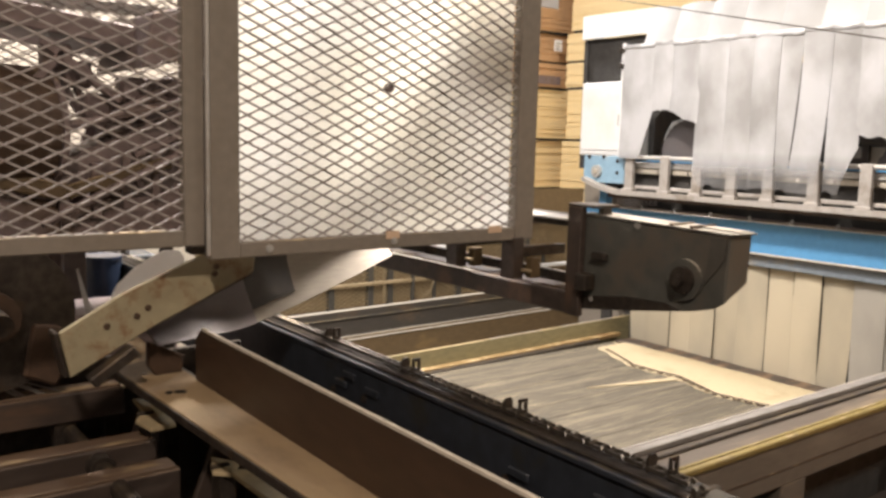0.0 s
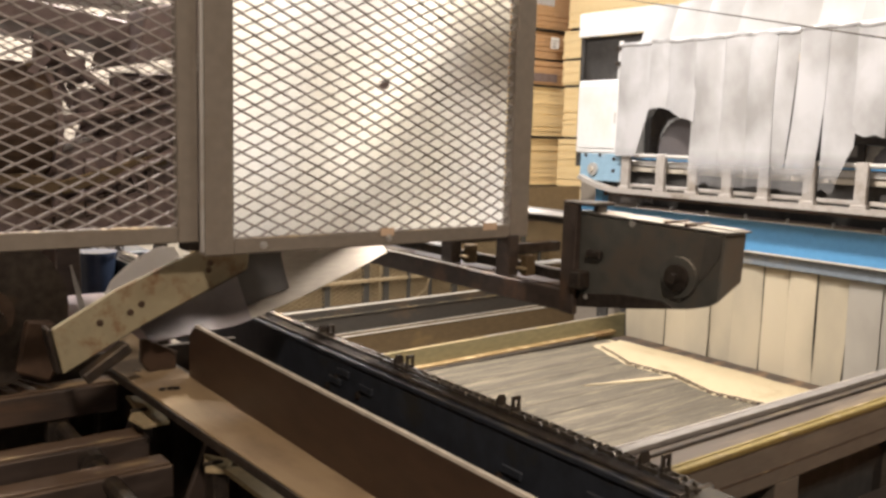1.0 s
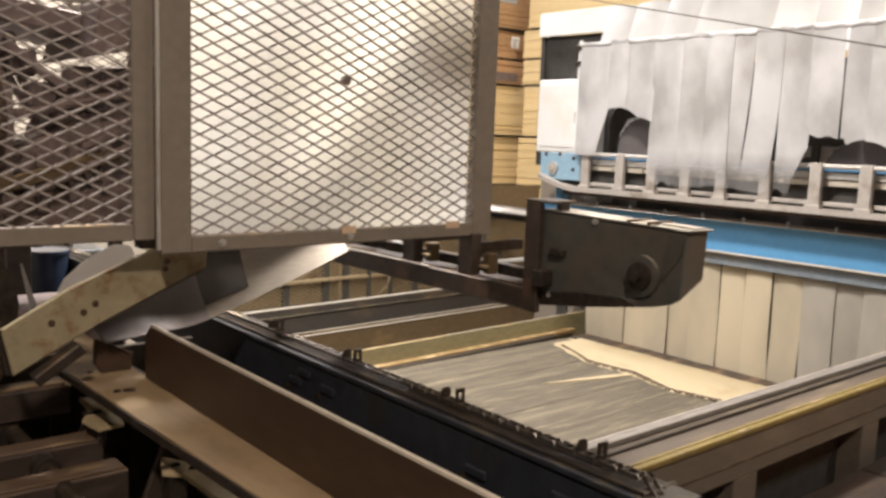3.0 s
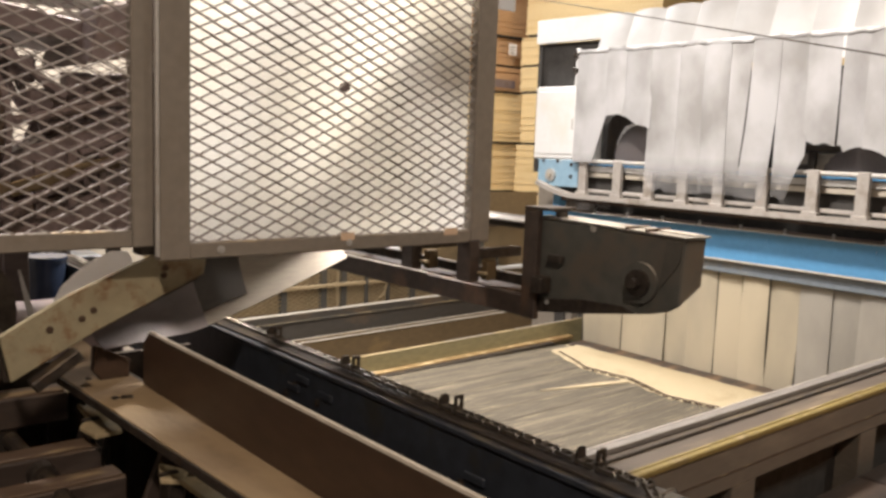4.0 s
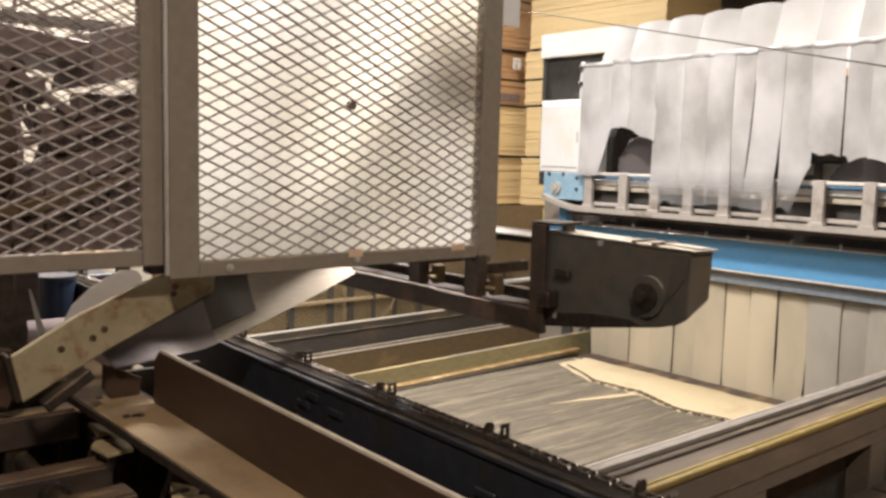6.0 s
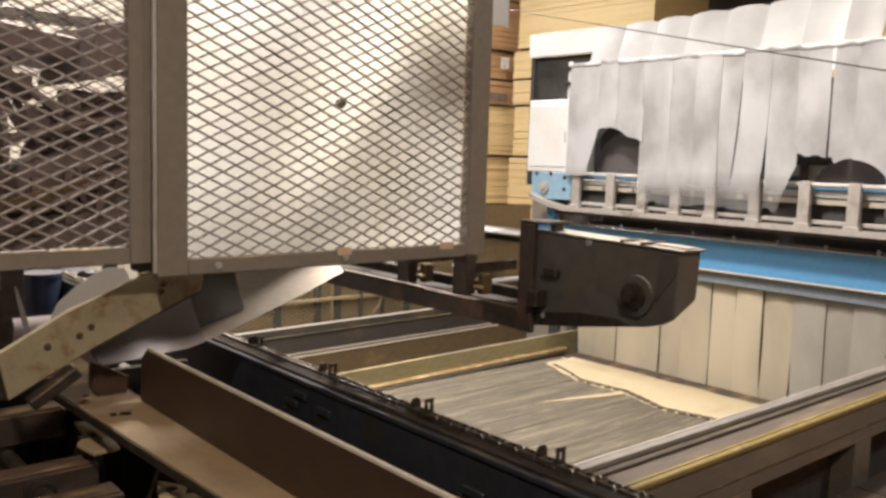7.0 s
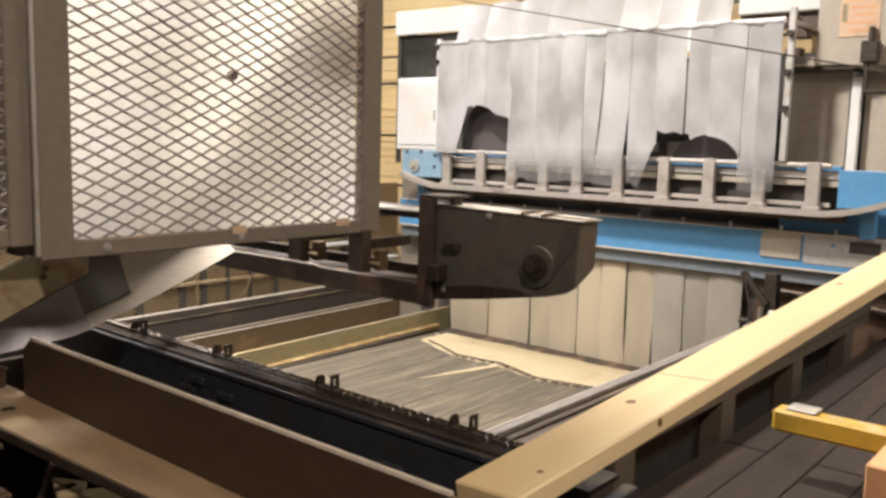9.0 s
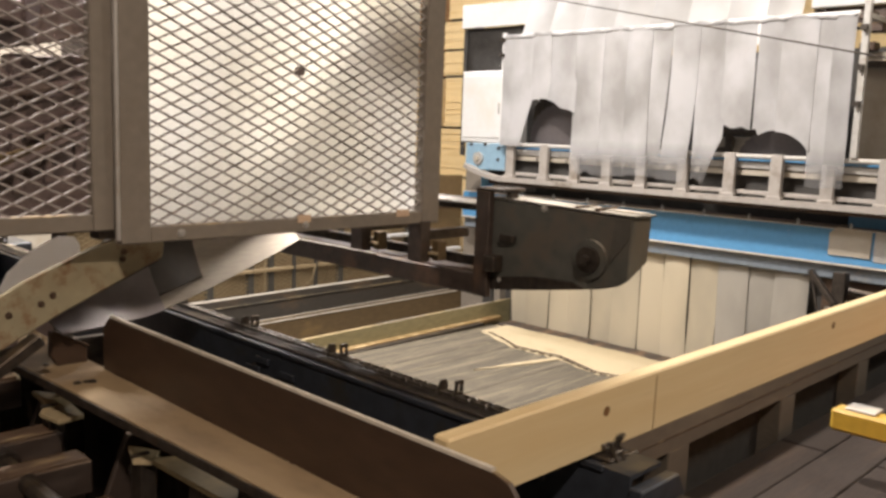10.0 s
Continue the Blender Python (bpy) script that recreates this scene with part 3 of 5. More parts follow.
def flange_body():
    poly = [(2.30, 0.903), (2.30, 1.02), (2.26, 1.055), (0.875, 1.055), (0.845, 1.047), (0.828, 1.028), (0.822, 1.0), (0.822, 0.903)]
    return prism(poly, "x", 0.866, 0.876, None, 0.0015)


part("guide_flange", flange_body(), M_FLANGE, tray, "dark brown worn guide flange")
# pale strip holds the lip's highlight line along with its worn steel
part("flange_lip", prism([(0.8655, 1.0552), (0.8765, 1.0552), (0.8755, 1.0610), (0.8665, 1.0610)], "y", 0.880, 2.255), M_BRIGHT, tray, "bright worn upper edge with its highlight in the colour")
part("base_angle", prism([(0.8765, 0.76), (0.95, 0.76), (0.95, 0.80), (0.8765, 0.80)], "y", 0.84, 2.6), M_BROWN, tray)
for y in (0.55, 1.5, 2.45):
    part("leg", box(0.81, 0.86, y - 0.03, y + 0.03, 0.2 if y < 1.6 else -0.55, 0.887, 0.003), M_BLACK, tray)
for x, y in ((0.760, 2.215), (0.782, 2.21), (0.795, 2.205), (0.76, 2.43)):
    part("bolt_head", bolt((x, y, 0.9022), (0, 0, 1), 0.007, 0.005), M_BLACK, tray)

rail = thing("lug_rail", (1.32, 3.2, -0.55), "long dark teal steel channel rail carrying a lug chain", "rail")
part("web", channel("y", 0.89, 6.1, (1.265, 0.68), 0.12, 0.245, 0.010, 1), M_TEAL, rail)
part("chain_track", box(1.285, 1.355, 0.95, 6.1, 0.9255, 0.934, 0.002), M_BLACK, rail, "oily chain track")
part("track_lip", box(1.258, 1.2645, 0.95, 6.1, 0.916, 0.930, 0.002), M_TEAL, rail)
for y in (1.2, 2.4, 4.0, 5.7):
    part("leg", box(1.285, 1.365, y - 0.04, y + 0.04, -0.55, 0.679, 0.004), M_BLACK, rail)
for y, z in ((1.13, 0.86), (1.40, 0.83), (2.04, 0.86), (2.17, 0.88), (2.22, 0.845)):
    part("bracket", box(1.256, 1.2645, y - 0.035, y + 0.035, z - 0.010, z + 0.012, 0.003), M_TEAL, rail)
    part("bolt_head", bolt((1.2645, y + 0.05, z - 0.03), (-1, 0, 0), 0.009, 0.008), M_BLACK, rail)
part("end_plate", prism([(1.256, 0.60), (1.43, 0.60), (1.43, 0.86), (1.40, 0.905), (1.256, 0.905)], "y", 0.855, 0.886, None, 0.003), M_TEAL, rail)
part("end_arm", box(1.36, 1.41, 0.62, 0.854, 0.77, 0.86, 0.004), M_BLACK, rail)
part("sprocket", rod((1.305, 0.9625, 0.918), (1.335, 0.9625, 0.918), 0.018, 18), M_BLACK, rail)
part("sprocket_shaft", rod((1.27, 0.9625, 0.918), (1.40, 0.9625, 0.918), 0.010, 12), M_BLACK, rail)

rail.location.x += 0.035

# chain of the rail: links and lugs run over the sprocket and along the track
CHAIN_X, CHAIN_Y, CHAIN_Z, CHAIN_R = 1.355, 0.9775, 0.918, 0.030
PITCH, SPACING = 0.0557, 0.4456
ADVANCE = [(0, 0.398), (1, 0.40), (1.6, 0.405), (2.5, 0.465), (4.5, 0.466), (5, 0.58), (5.2, 0.595), (5.5, 0.669), (5.7, 0.69), (6.8, 0.922), (7.0, 0.968), (7.2, 1.007), (7.4, 1.058), (7.8, 1.066), (7.9, 1.09),
           (8.1, 1.178), (8.4, 1.205), (8.7, 1.385), (9.0, 1.392), (9.3, 1.452), (9.5, 1.466), (10, 1.571)]


def advance(t):
    return 1.1 * (float(np.interp(t, [a for a, _ in ADVANCE], [b for _, b in ADVANCE])) - 0.386)


def on_chain(s):
    """Pose at s metres along the chain: 0 is the top of the sprocket, below zero round it and back underneath."""
    if s >= 0:
        return pose(CHAIN_X, CHAIN_Y + s, CHAIN_Z + CHAIN_R)
    half = math.pi * CHAIN_R
    if s > -half:
        a = -s / CHAIN_R
        return pose(CHAIN_X, CHAIN_Y - CHAIN_R * math.sin(a), CHAIN_Z + CHAIN_R * math.cos(a), math.degrees(a))
    return pose(CHAIN_X, CHAIN_Y + (-s - half), CHAIN_Z - CHAIN_R, 180)


chain = thing("lug_chain", (1.355, 0.9625, 0.93), "oily steel roller chain with upright pusher lugs", "chain")
LINK_OBS = []


def roller_link():
    b = bmesh.new()
    for sx in (-1, 1):
        prism([(-0.021, -0.006), (-0.009, -0.004), (0.009, -0.004), (0.021, -0.006), (0.027, 0), (0.021, 0.006), (0.009, 0.004), (-0.009, 0.004), (-0.021, 0.006), (-0.027, 0)], "x", sx * 0.012 - 0.0025, sx * 0.012 + 0.0025, b)
    rod((-0.012, -0.013, 0), (0.012, -0.013, 0), 0.005, 8, b)
    return rod((-0.012, 0.013, 0), (0.012, 0.013, 0), 0.005, 8, b)


def lug_mesh(loop):
    if loop:
        poly = [(-0.013, -0.008), (0.013, -0.008), (0.013, 0.040), (-0.013, 0.040), (-0.013, 0.014), (-0.0055, 0.014), (-0.0055, 0.031), (0.0055, 0.031), (0.0055, 0.013), (-0.013, 0.013)]
    else:
        poly = [(-0.014, -0.008), (0.014, -0.008), (0.014, 0.020), (0.008, 0.029), (-0.008, 0.029), (-0.014, 0.020)]
    return prism(poly, "y", -0.003, 0.003)


LM = part("link", roller_link(), M_CHAIN)
GM = {True: None, False: None}
S_LO, S_HI = -1.95, 3.9
n_links = int((S_HI - S_LO) / PITCH)
for i in range(n_links):
    ob = LM if i == 0 else new("link", LM.data)
    ob.parent = chain
    LINK_OBS.append((ob, S_LO + i * PITCH))
for k in range(-4, 9):
    for loop, off in ((True, 0.016), (False, 0.070)):
        if GM[loop] is None:
            ob = part("lug", lug_mesh(loop), M_BLACK)
            GM[loop] = ob.data
        else:
            ob = new("lug", GM[loop])
        ob.parent = chain
        LINK_OBS.append((ob, k * SPACING + off + 0.005))

# ---- white rusty arm, bright chute and small gear under the guard ----
arm = thing("deflector_arm", (0.75, 2.33, 0.9), "cream painted deflector arm with rust spots and bolts", "machine arm")
part("face_plate", prism([(0.507, 1.079), (0.532, 0.957), (0.745, 1.068), (1.044, 1.200), (1.05, 1.245), (0.95, 1.275), (0.843, 1.242), (0.665, 1.167)], "y", 2.300, 2.318, None, 0.003), M_RUST, arm)
part("lower_flange", bar((0.745, 2.36, 1.066), (1.044, 2.36, 1.196), 0.09, 0.012, None, 0.003), M_BLACK, arm)
part("end_strip", bar((0.500, 2.34, 1.079), (0.525, 2.34, 0.957), 0.06, 0.012, None, 0.003), M_BLACK, arm)
for x, z in ((0.625, 1.085), (0.705, 1.105), (0.735, 1.125), (0.925, 1.205), (0.93, 1.225), (0.66, 1.0)):
    part("bolt_head", bolt((x, 2.2995, z), (0, -1, 0), 0.006, 0.006), M_BROWN, arm)
part("hanger", box(0.86, 0.92, 2.30, 2.36, 1.262, 1.40, 0.004), M_BLACK, arm)
part("clip", bar((0.575, 2.28, 0.945), (0.69, 2.28, 1.02), 0.05, 0.03, None, 0.004), M_BLACK, arm)
part("side_bracket", prism([(0.785, 0.9025), (0.865, 0.9025), (0.866, 0.945), (0.80, 0.995), (0.768, 1.0), (0.766, 0.93)], "y", 2.40, 2.43, None, 0.003), M_FLANGE, arm)
part("bracket_edge", bar((0.766, 2.394, 1.004), (0.866, 2.394, 0.951), 0.010, 0.006, None, 0.002), M_BROWN, arm)

chute = thing("chute_sheet", (1.0, 2.4, 1.0), "bright bent sheet-steel chute under the guard", "chute")


def chute_f(u, v):
    x = 0.78 + 0.86 * u
    top = 1.06 + 0.30 * min(1.0, u * 2.2) + 0.02 * u
    low = 1.0 + 0.015 * math.sin(u * 3) + 0.30 * max(0.0, u - 0.28) ** 1.35
    z = low + (top - low) * v
    return (x, 2.36 + 0.10 * u + 0.10 * math.sin(v * 2.4) + 0.06 * v, z)


part("sheet", sheet(chute_f, 24, 8, 0.003), M_STEEL, chute, "", True)
# dark satin overlay keeps glare off the unlit lower end of the chute
part("satin_panel", sheet(lambda u, v: tuple(Vector(chute_f(0.37 * u, v)) + Vector((0, -0.007, 0))), 10, 8, 0.003), M_BLADE, chute, "dark satin panel holding the chute's unlit tone at its lower end", True)
# dark reflection in the bent steel, laid on as a separate patch
part("dark_panel", sheet(lambda u, v: tuple(Vector(chute_f(0.36 + 0.19 * u + 0.03 * v, 0.12 + 0.88 * v)) + Vector((0, -0.005, 0))), 5, 6, 0.003), M_GLOSSBLACK, chute, "dark reflection laid on the chute as a glossy patch", True)
wp = thing("white_guard_plate", (1.2, 2.95, 0.9), "pale rounded sheet-metal guard plate", "guard plate")
part("plate", prism([(0.80, 1.0), (1.08, 1.10), (1.075, 1.16), (1.06, 1.185), (1.004, 1.19), (0.95, 1.165), (0.896, 1.131), (0.84, 1.08)], "y", 2.95, 2.958, None, 0.002), M_PALE, wp)
part("stay", box(1.00, 1.04, 2.96, 3.0, 0.76, 1.2, 0.003), M_BLACK, wp)

# ---- guard panels of expanded metal ----
def guard_frame(name, x0, x1, z0, z1, y, w, label, low=0.043):
    t = thing(name, ((x0 + x1) / 2, y, z0), label, "guard panel", "mesh guard panels")
    part("stile", box(x0, x0 + w, y - 0.004, y + 0.036, z0, z1, 0.003), M_GREY, t)
    part("stile", box(x1 - w, x1, y - 0.004, y + 0.036, z0, z1, 0.003), M_GREY, t)
    part("bottom_rail", box(x0 + w, x1 - w, y - 0.002, y + 0.036, z0, z0 + low, 0.003), M_GREY, t)
    part("top_rail", box(x0 + w, x1 - w, y - 0.002, y + 0.036, z1 - 0.06, z1, 0.003), M_GREY, t)
    part("mesh", expanded_mesh(x0 + w - 0.01, x1 - w + 0.01, z0 + low - 0.005, z1 - 0.06, y + 0.012), M_MESH, t, "expanded metal mesh")
    return t


g1 = guard_frame("mesh_guard", 0.868, 2.046, 1.262, 3.30, 2.187, 0.084, "grey steel guard frame with mesh over a milky plastic sheet")
part("sheet", sheet(lambda u, v: (0.952 + 1.01 * u, 2.225 + 0.004 * math.sin(u * 9) * math.sin(v * 5), 1.30 + 1.95 * v), 14, 20, 0.003), M_SHEET, g1, "milky plastic sheet", True)
for x in (1.04, 1.46):
    part("bolt_head", bolt((x, 2.1845, 1.284), (0, -1, 0), 0.008, 0.006), M_ZINC, g1)
for x, w in ((1.43, 0.05), (1.84, 0.06)):
    part("label", box(x, x + w, 2.1835, 2.1845, 1.292, 1.316), M_CARD, g1, "scrap of brown tape")
part("knot_patch", rod((1.447, 2.20, 1.752), (1.447, 2.215, 1.752), 0.015, 7), M_MACH, g1, "small black rag stuck in the mesh")
g2 = guard_frame("mesh_guard", -0.45, 0.858, 1.300, 3.30, 2.20, 0.055, "grey steel guard frame with open expanded mesh", 0.044)
part("hinge", rod((0.862, 2.183, 1.275), (0.862, 2.183, 3.3), 0.006, 8), M_ZINC, g2)
gp = thing("guard_header", (1.0, 2.3, 3.3), "grey steel header beam that carries the guards and the conveyor arm", "beam")
part("beam", box(-0.5, 2.6, 2.24, 2.34, 3.301, 3.40, 0.004), M_GREY, gp)
part("beam", box(1.92, 2.02, 2.341, 4.65, 3.301, 3.40, 0.004), M_GREY, gp)
for x, y in ((-0.3, 2.29), (2.4, 2.29), (1.97, 4.5)):
    part("hanger", box(x - 0.03, x + 0.03, y - 0.03, y + 0.03, 3.4005, 6.2), M_GREY, gp)

# ---- drive box on its conveyor arm ----
drv = thing("drive_housing", (2.1, 1.6, 1.0), "black-green steel chain drive housing with a hub", "machine housing")
body = prism([(1.90, 1.072), (1.843, 1.082), (1.657, 1.108), (1.423, 1.147), (1.36, 1.165), (1.328, 1.185), (1.322, 1.366), (1.90, 1.381)], "x", 1.95, 2.05, None, 0.004)
for v in body.verts:
    if v.co.x > 2.0 and v.co.y < 1.45 and v.co.z < 1.25:
        v.co.z += 0.045
part("body", body, M_DRIVE, drv)
part("end_cap", prism([(1.326, 1.360), (1.378, 1.357), (1.392, 1.225), (1.362, 1.262), (1.334, 1.30)], "x", 1.945, 1.9495), M_DARKSTEEL, drv, "scuffed grey corner plate")
part("lid", prism([(1.312, 1.3675), (1.84, 1.381), (1.84, 1.3855), (1.312, 1.372)], "x", 1.944, 2.056), M_DRIVE, drv, "dusty lid plate")
part("lid_strip", prism([(1.325, 1.3725), (1.50, 1.377), (1.50, 1.381), (1.325, 1.3765)], "x", 1.99, 2.04), M_ZINC, drv)
for y in (1.44, 1.51):
    part("lid_rib", box(1.946, 2.054, y, y + 0.012, 1.3725, 1.384, 0.002), M_BROWN, drv)
part("lower_skirt", prism([(1.84, 1.0825), (1.655, 1.1085), (1.47, 1.140), (1.52, 1.155), (1.66, 1.150), (1.84, 1.125)], "x", 1.9445, 1.9495), M_BLACK, drv, "oily black lower edge")
part("hub", rod((1.925, 1.455, 1.232), (1.9495, 1.455, 1.232), 0.038, 20), M_BLACK, drv)
part("hub_nut", rod((1.905, 1.455, 1.232), (1.9245, 1.455, 1.232), 0.015, 8), M_BLACK, drv)
part("hub_ring", rod((1.938, 1.455, 1.232), (1.9494, 1.455, 1.232), 0.058, 24), M_DRIVE, drv)
part("side_post", box(1.925, 1.9495, 1.838, 1.898, 1.058, 1.403, 0.003), M_LOWBAR, drv)
part("side_tab", box(1.925, 2.03, 1.775, 1.898, 1.4035, 1.414, 0.003), M_BLACK, drv)
part("tab_stay", box(1.96, 2.0, 1.78, 1.80, 1.382, 1.403, 0.002), M_BLACK, drv)
part("block", box(1.90, 1.9495, 1.79, 1.836, 1.15, 1.20, 0.004), M_BLACK, drv)
part("block", box(1.93, 1.9495, 1.74, 1.80, 1.245, 1.27, 0.004), M_BLACK, drv)
for y, z in ((1.80, 1.12), (1.635, 1.366)):
    part("bolt_head", bolt((1.9495, y, z), (-1, 0, 0), 0.008, 0.008), M_ZINC, drv)

ca = thing("conveyor_arm", (2.1, 2.8, 1.0), "dark steel overhead conveyor arm with brackets", "conveyor")
part("side_rail", prism([(1.945, 1.055), (1.975, 1.055), (1.975, 1.125), (1.945, 1.125)], "y", 1.905, 4.6, None, 0.004), M_LOWBAR, ca)
part("side_rail", box(2.22, 2.25, 1.905, 4.6, 1.07, 1.13, 0.004), M_BLACK, ca)
part("upper_rail", box(2.21, 2.26, 1.95, 4.6, 1.30, 1.345, 0.004), M_BLACK, ca)
part("dust_shelf", box(2.10, 2.21, 1.95, 3.4, 1.335, 1.343, 0.002), M_ZINC, ca)
part("return_strand", box(2.06, 2.14, 1.95, 4.6, 1.09, 1.11, 0.003), M_BROWN, ca)
part("worn_edge", box(1.9435, 1.952, 2.40, 3.2, 1.1255, 1.130, 0.001), M_BRIGHT, ca, "bright worn edge")
for y in (2.21, 2.53, 3.1, 3.7):
    part("upright", box(1.953, 2.0, y - 0.035, y + 0.035, 1.126, 1.27, 0.003), M_LOWBAR, ca)
    part("cross_tie", box(2.0, 2.22, y - 0.02, y + 0.02, 1.20, 1.235, 0.003), M_BLACK, ca)
    part("shoe", box(2.005, 2.05, y - 0.07, y - 0.037, 1.13, 1.20, 0.003), M_BROWNBEAM, ca)
    part("clip", box(1.985, 2.004, y - 0.075, y - 0.037, 1.152, 1.162, 0.002), M_CLAMP, ca)
# unseen plate added to cast the diagonal shade on the milky sheet
part("side_cover", prism([(1.61, 2.16), (2.01, 2.74), (2.55, 2.74), (2.55, 2.15), (1.61, 2.15)], "y", 2.62, 2.624), M_HOOD, ca, "unseen cloudy plastic plate that shades the milky sheet")
for y in (3.1, 4.5):
    part("hanger", box(1.952, 2.0, y - 0.02, y + 0.02, 1.271, 3.30, 0.003), M_BLACK, ca)

# ---- the trim saw line beyond the pit ----
saw = thing("trim_saw", (7.2, 4.0, -0.55), "blue steel trim saw frame with pale hoods", "saw machine")
part("main_beam", prism([(6.90, 0.655), (6.93, 0.655), (6.93, 0.908), (7.25, 0.908), (7.25, 0.930), (6.90, 0.930)], "y", 0.2, 6.6, None, 0.004), M_BLUE, saw)
part("top_edge", box(6.895, 6.915, 0.2, 6.6, 0.9305, 0.937, 0.002), M_BRIGHT, saw, "worn bright edge")
part("deck_plate", box(6.96, 7.24, 0.2, 6.6, 0.9305, 0.936, 0.002), M_BROWN, saw, "brown oily deck plate")
part("bottom_lip", box(6.885, 6.96, 0.2, 6.6, 0.640, 0.6545, 0.003), M_BRIGHT, saw, "worn bright lower edge")
# grey-blue tone holds the shadow below the beam's bright lower edge
part("under_channel", box(6.945, 7.10, 0.2, 6.6, 0.525, 0.639, 0.006), M_UNDER, saw, "blue-grey channel with the beam's shadow in its colour")
# dark backdrop stands in for the shade seen through the strip gaps
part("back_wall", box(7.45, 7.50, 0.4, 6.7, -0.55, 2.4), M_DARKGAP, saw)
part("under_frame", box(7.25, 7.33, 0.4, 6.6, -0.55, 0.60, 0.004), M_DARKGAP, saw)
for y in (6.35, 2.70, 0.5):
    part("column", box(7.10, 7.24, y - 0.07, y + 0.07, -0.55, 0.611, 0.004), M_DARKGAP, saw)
for i in range(14):
    y = 6.2 - i * 0.42
    part("stud", rod((6.94, y, 0.931), (6.94, y, 0.978), 0.014, 8), M_ZINC, saw)
for y in (3.83, 4.9, 2.0, 2.9):
    part("bolt_head", bolt((6.8995, y, 0.86), (-1, 0, 0), 0.016, 0.012), M_BLUE, saw)
part("cover_plate", prism([(2.56, 0.72), (2.24, 0.72), (2.24, 0.93), (2.50, 0.95), (2.56, 0.90)], "x", 6.885, 6.8985, None, 0.003), M_CREAM, saw, "scuffed cream cover plate")
part("grey_patch", box(6.893, 6.8988, 1.30, 2.22, 0.70, 0.93, 0.002), M_ZINC, saw, "bare grey primer patch")
part("slot_frame", box(6.885, 6.892, 1.62, 1.92, 0.79, 0.93, 0.004), M_ZINC, saw)
part("slot", box(6.882, 6.8849, 1.66, 1.88, 0.815, 0.905), M_DARKGAP, saw)

# hold-down rail with its brackets
hold = thing("hold_down_rail", (6.7, 4.0, 1.1), "blue and grey hold-down rail with a row of brackets", "rail")
part("pale_bar", box(6.74, 6.80, 1.5, 6.35, 1.315, 1.368, 0.006), M_CREAM, hold, "cream painted bar")
for k in range(11):
    part("stud", rod((6.715, 2.2 + 0.36 * k, 1.345), (6.7395, 2.2 + 0.36 * k, 1.345), 0.012, 8), M_CAST, hold)
part("slide_bar", box(6.72, 6.7395, 1.95, 6.15, 1.375, 1.425, 0.004), M_ZINC, hold)
part("upper_blue_bar", box(6.74, 6.80, 1.95, 6.15, 1.435, 1.475, 0.004), M_BLUE, hold)
# dark backing paints the shade of the openings between the brackets
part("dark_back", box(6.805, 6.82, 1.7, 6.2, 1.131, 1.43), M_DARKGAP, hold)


def ski(u, v):
    y = 1.55 + 4.80 * u
    e = abs(u - 0.5) * 2
    return (6.62 + 0.13 * v, y, 1.115 + 0.16 * max(0, e - 0.80) ** 1.5 * 8)


part("skid", sheet(ski, 40, 1, 0.045), M_CAST, hold, "grey skid strip turned up at both ends")
part("skid_liner", box(6.76, 6.84, 1.9, 6.1, 1.05, 1.13, 0.004), M_BROWN, hold)
part("end_block", prism([(6.40, 1.25), (6.40, 1.475), (5.84, 1.485), (5.84, 1.20), (6.22, 1.195)], "x", 6.70, 6.737, None, 0.006), M_PALEBLUE, hold)
part("end_block", prism([(1.20, 1.20), (1.95, 1.16), (1.95, 1.45), (1.20, 1.45)], "x", 6.70, 6.737, None, 0.006), M_BLUE, hold)
part("roller", rod((6.67, 6.20, 1.316), (6.70, 6.20, 1.316), 0.065, 18), M_ZINC, hold)
part("roller_nut", rod((6.65, 6.20, 1.316), (6.6695, 6.20, 1.316), 0.028, 6), M_CREAM, hold)
for y, z in ((6.32, 1.46), (6.12, 1.465), (5.93, 1.43), (5.93, 1.31)):
    part("bolt_head", bolt((6.6995, y, z), (-1, 0, 0), 0.014, 0.012), M_BLACK, hold)
for y in (5.735, 5.296, 4.923, 4.554, 4.185, 3.77, 3.337, 2.94, 2.532, 2.12):
    br = part("bracket", box(6.645, 6.695, y - 0.05, y + 0.05, 1.145, 1.50, 0.006), M_CAST, hold)
    part("foot", box(6.63, 6.70, y - 0.065, y + 0.065, 1.135, 1.165, 0.004), M_CAST, br)
part("top_tube", rod((6.675, 2.0, 1.475), (6.675, 5.80, 1.475), 0.020, 10), M_ZINC, hold)
part("lower_tube", box(6.70, 6.735, 2.0, 5.80, 1.16, 1.195, 0.005), M_CAST, hold)
for y in (6.2, 1.75):
    part("hanger", box(6.80, 6.90, y - 0.05, y + 0.05, 0.938, 1.45, 0.005), M_BLUE, hold)

# saw blades behind the strips
BLADES = []
for y, z in ((5.17, 1.53), (3.06, 1.375)):
    b = thing("circular_saw", (6.86, y, z), "dark round steel saw blade", "saw blade", "blades of the trim saw")
    BLADES.append(b)
    rr = 0.325
    poly = []
    for i in range(60):
        a = 2 * math.pi * i / 60
        r = rr + (0.012 if i % 2 else 0)
        poly.append((y + r * math.cos(a), z + r * math.sin(a)))
    part("disc", prism(poly, "x", 6.86, 6.866), M_BLADE, b)
    part("collar", rod((6.8665, y, z), (6.90, y, z), 0.075, 20), M_BLACK, b)
    part("arbor", rod((6.9005, y, z), (7.25, y, z), 0.03, 12), M_BLACK, b)
mg = thing("saw_motor_guard", (7.12, 5.55, 1.4), "black curved blade guard", "blade guard")
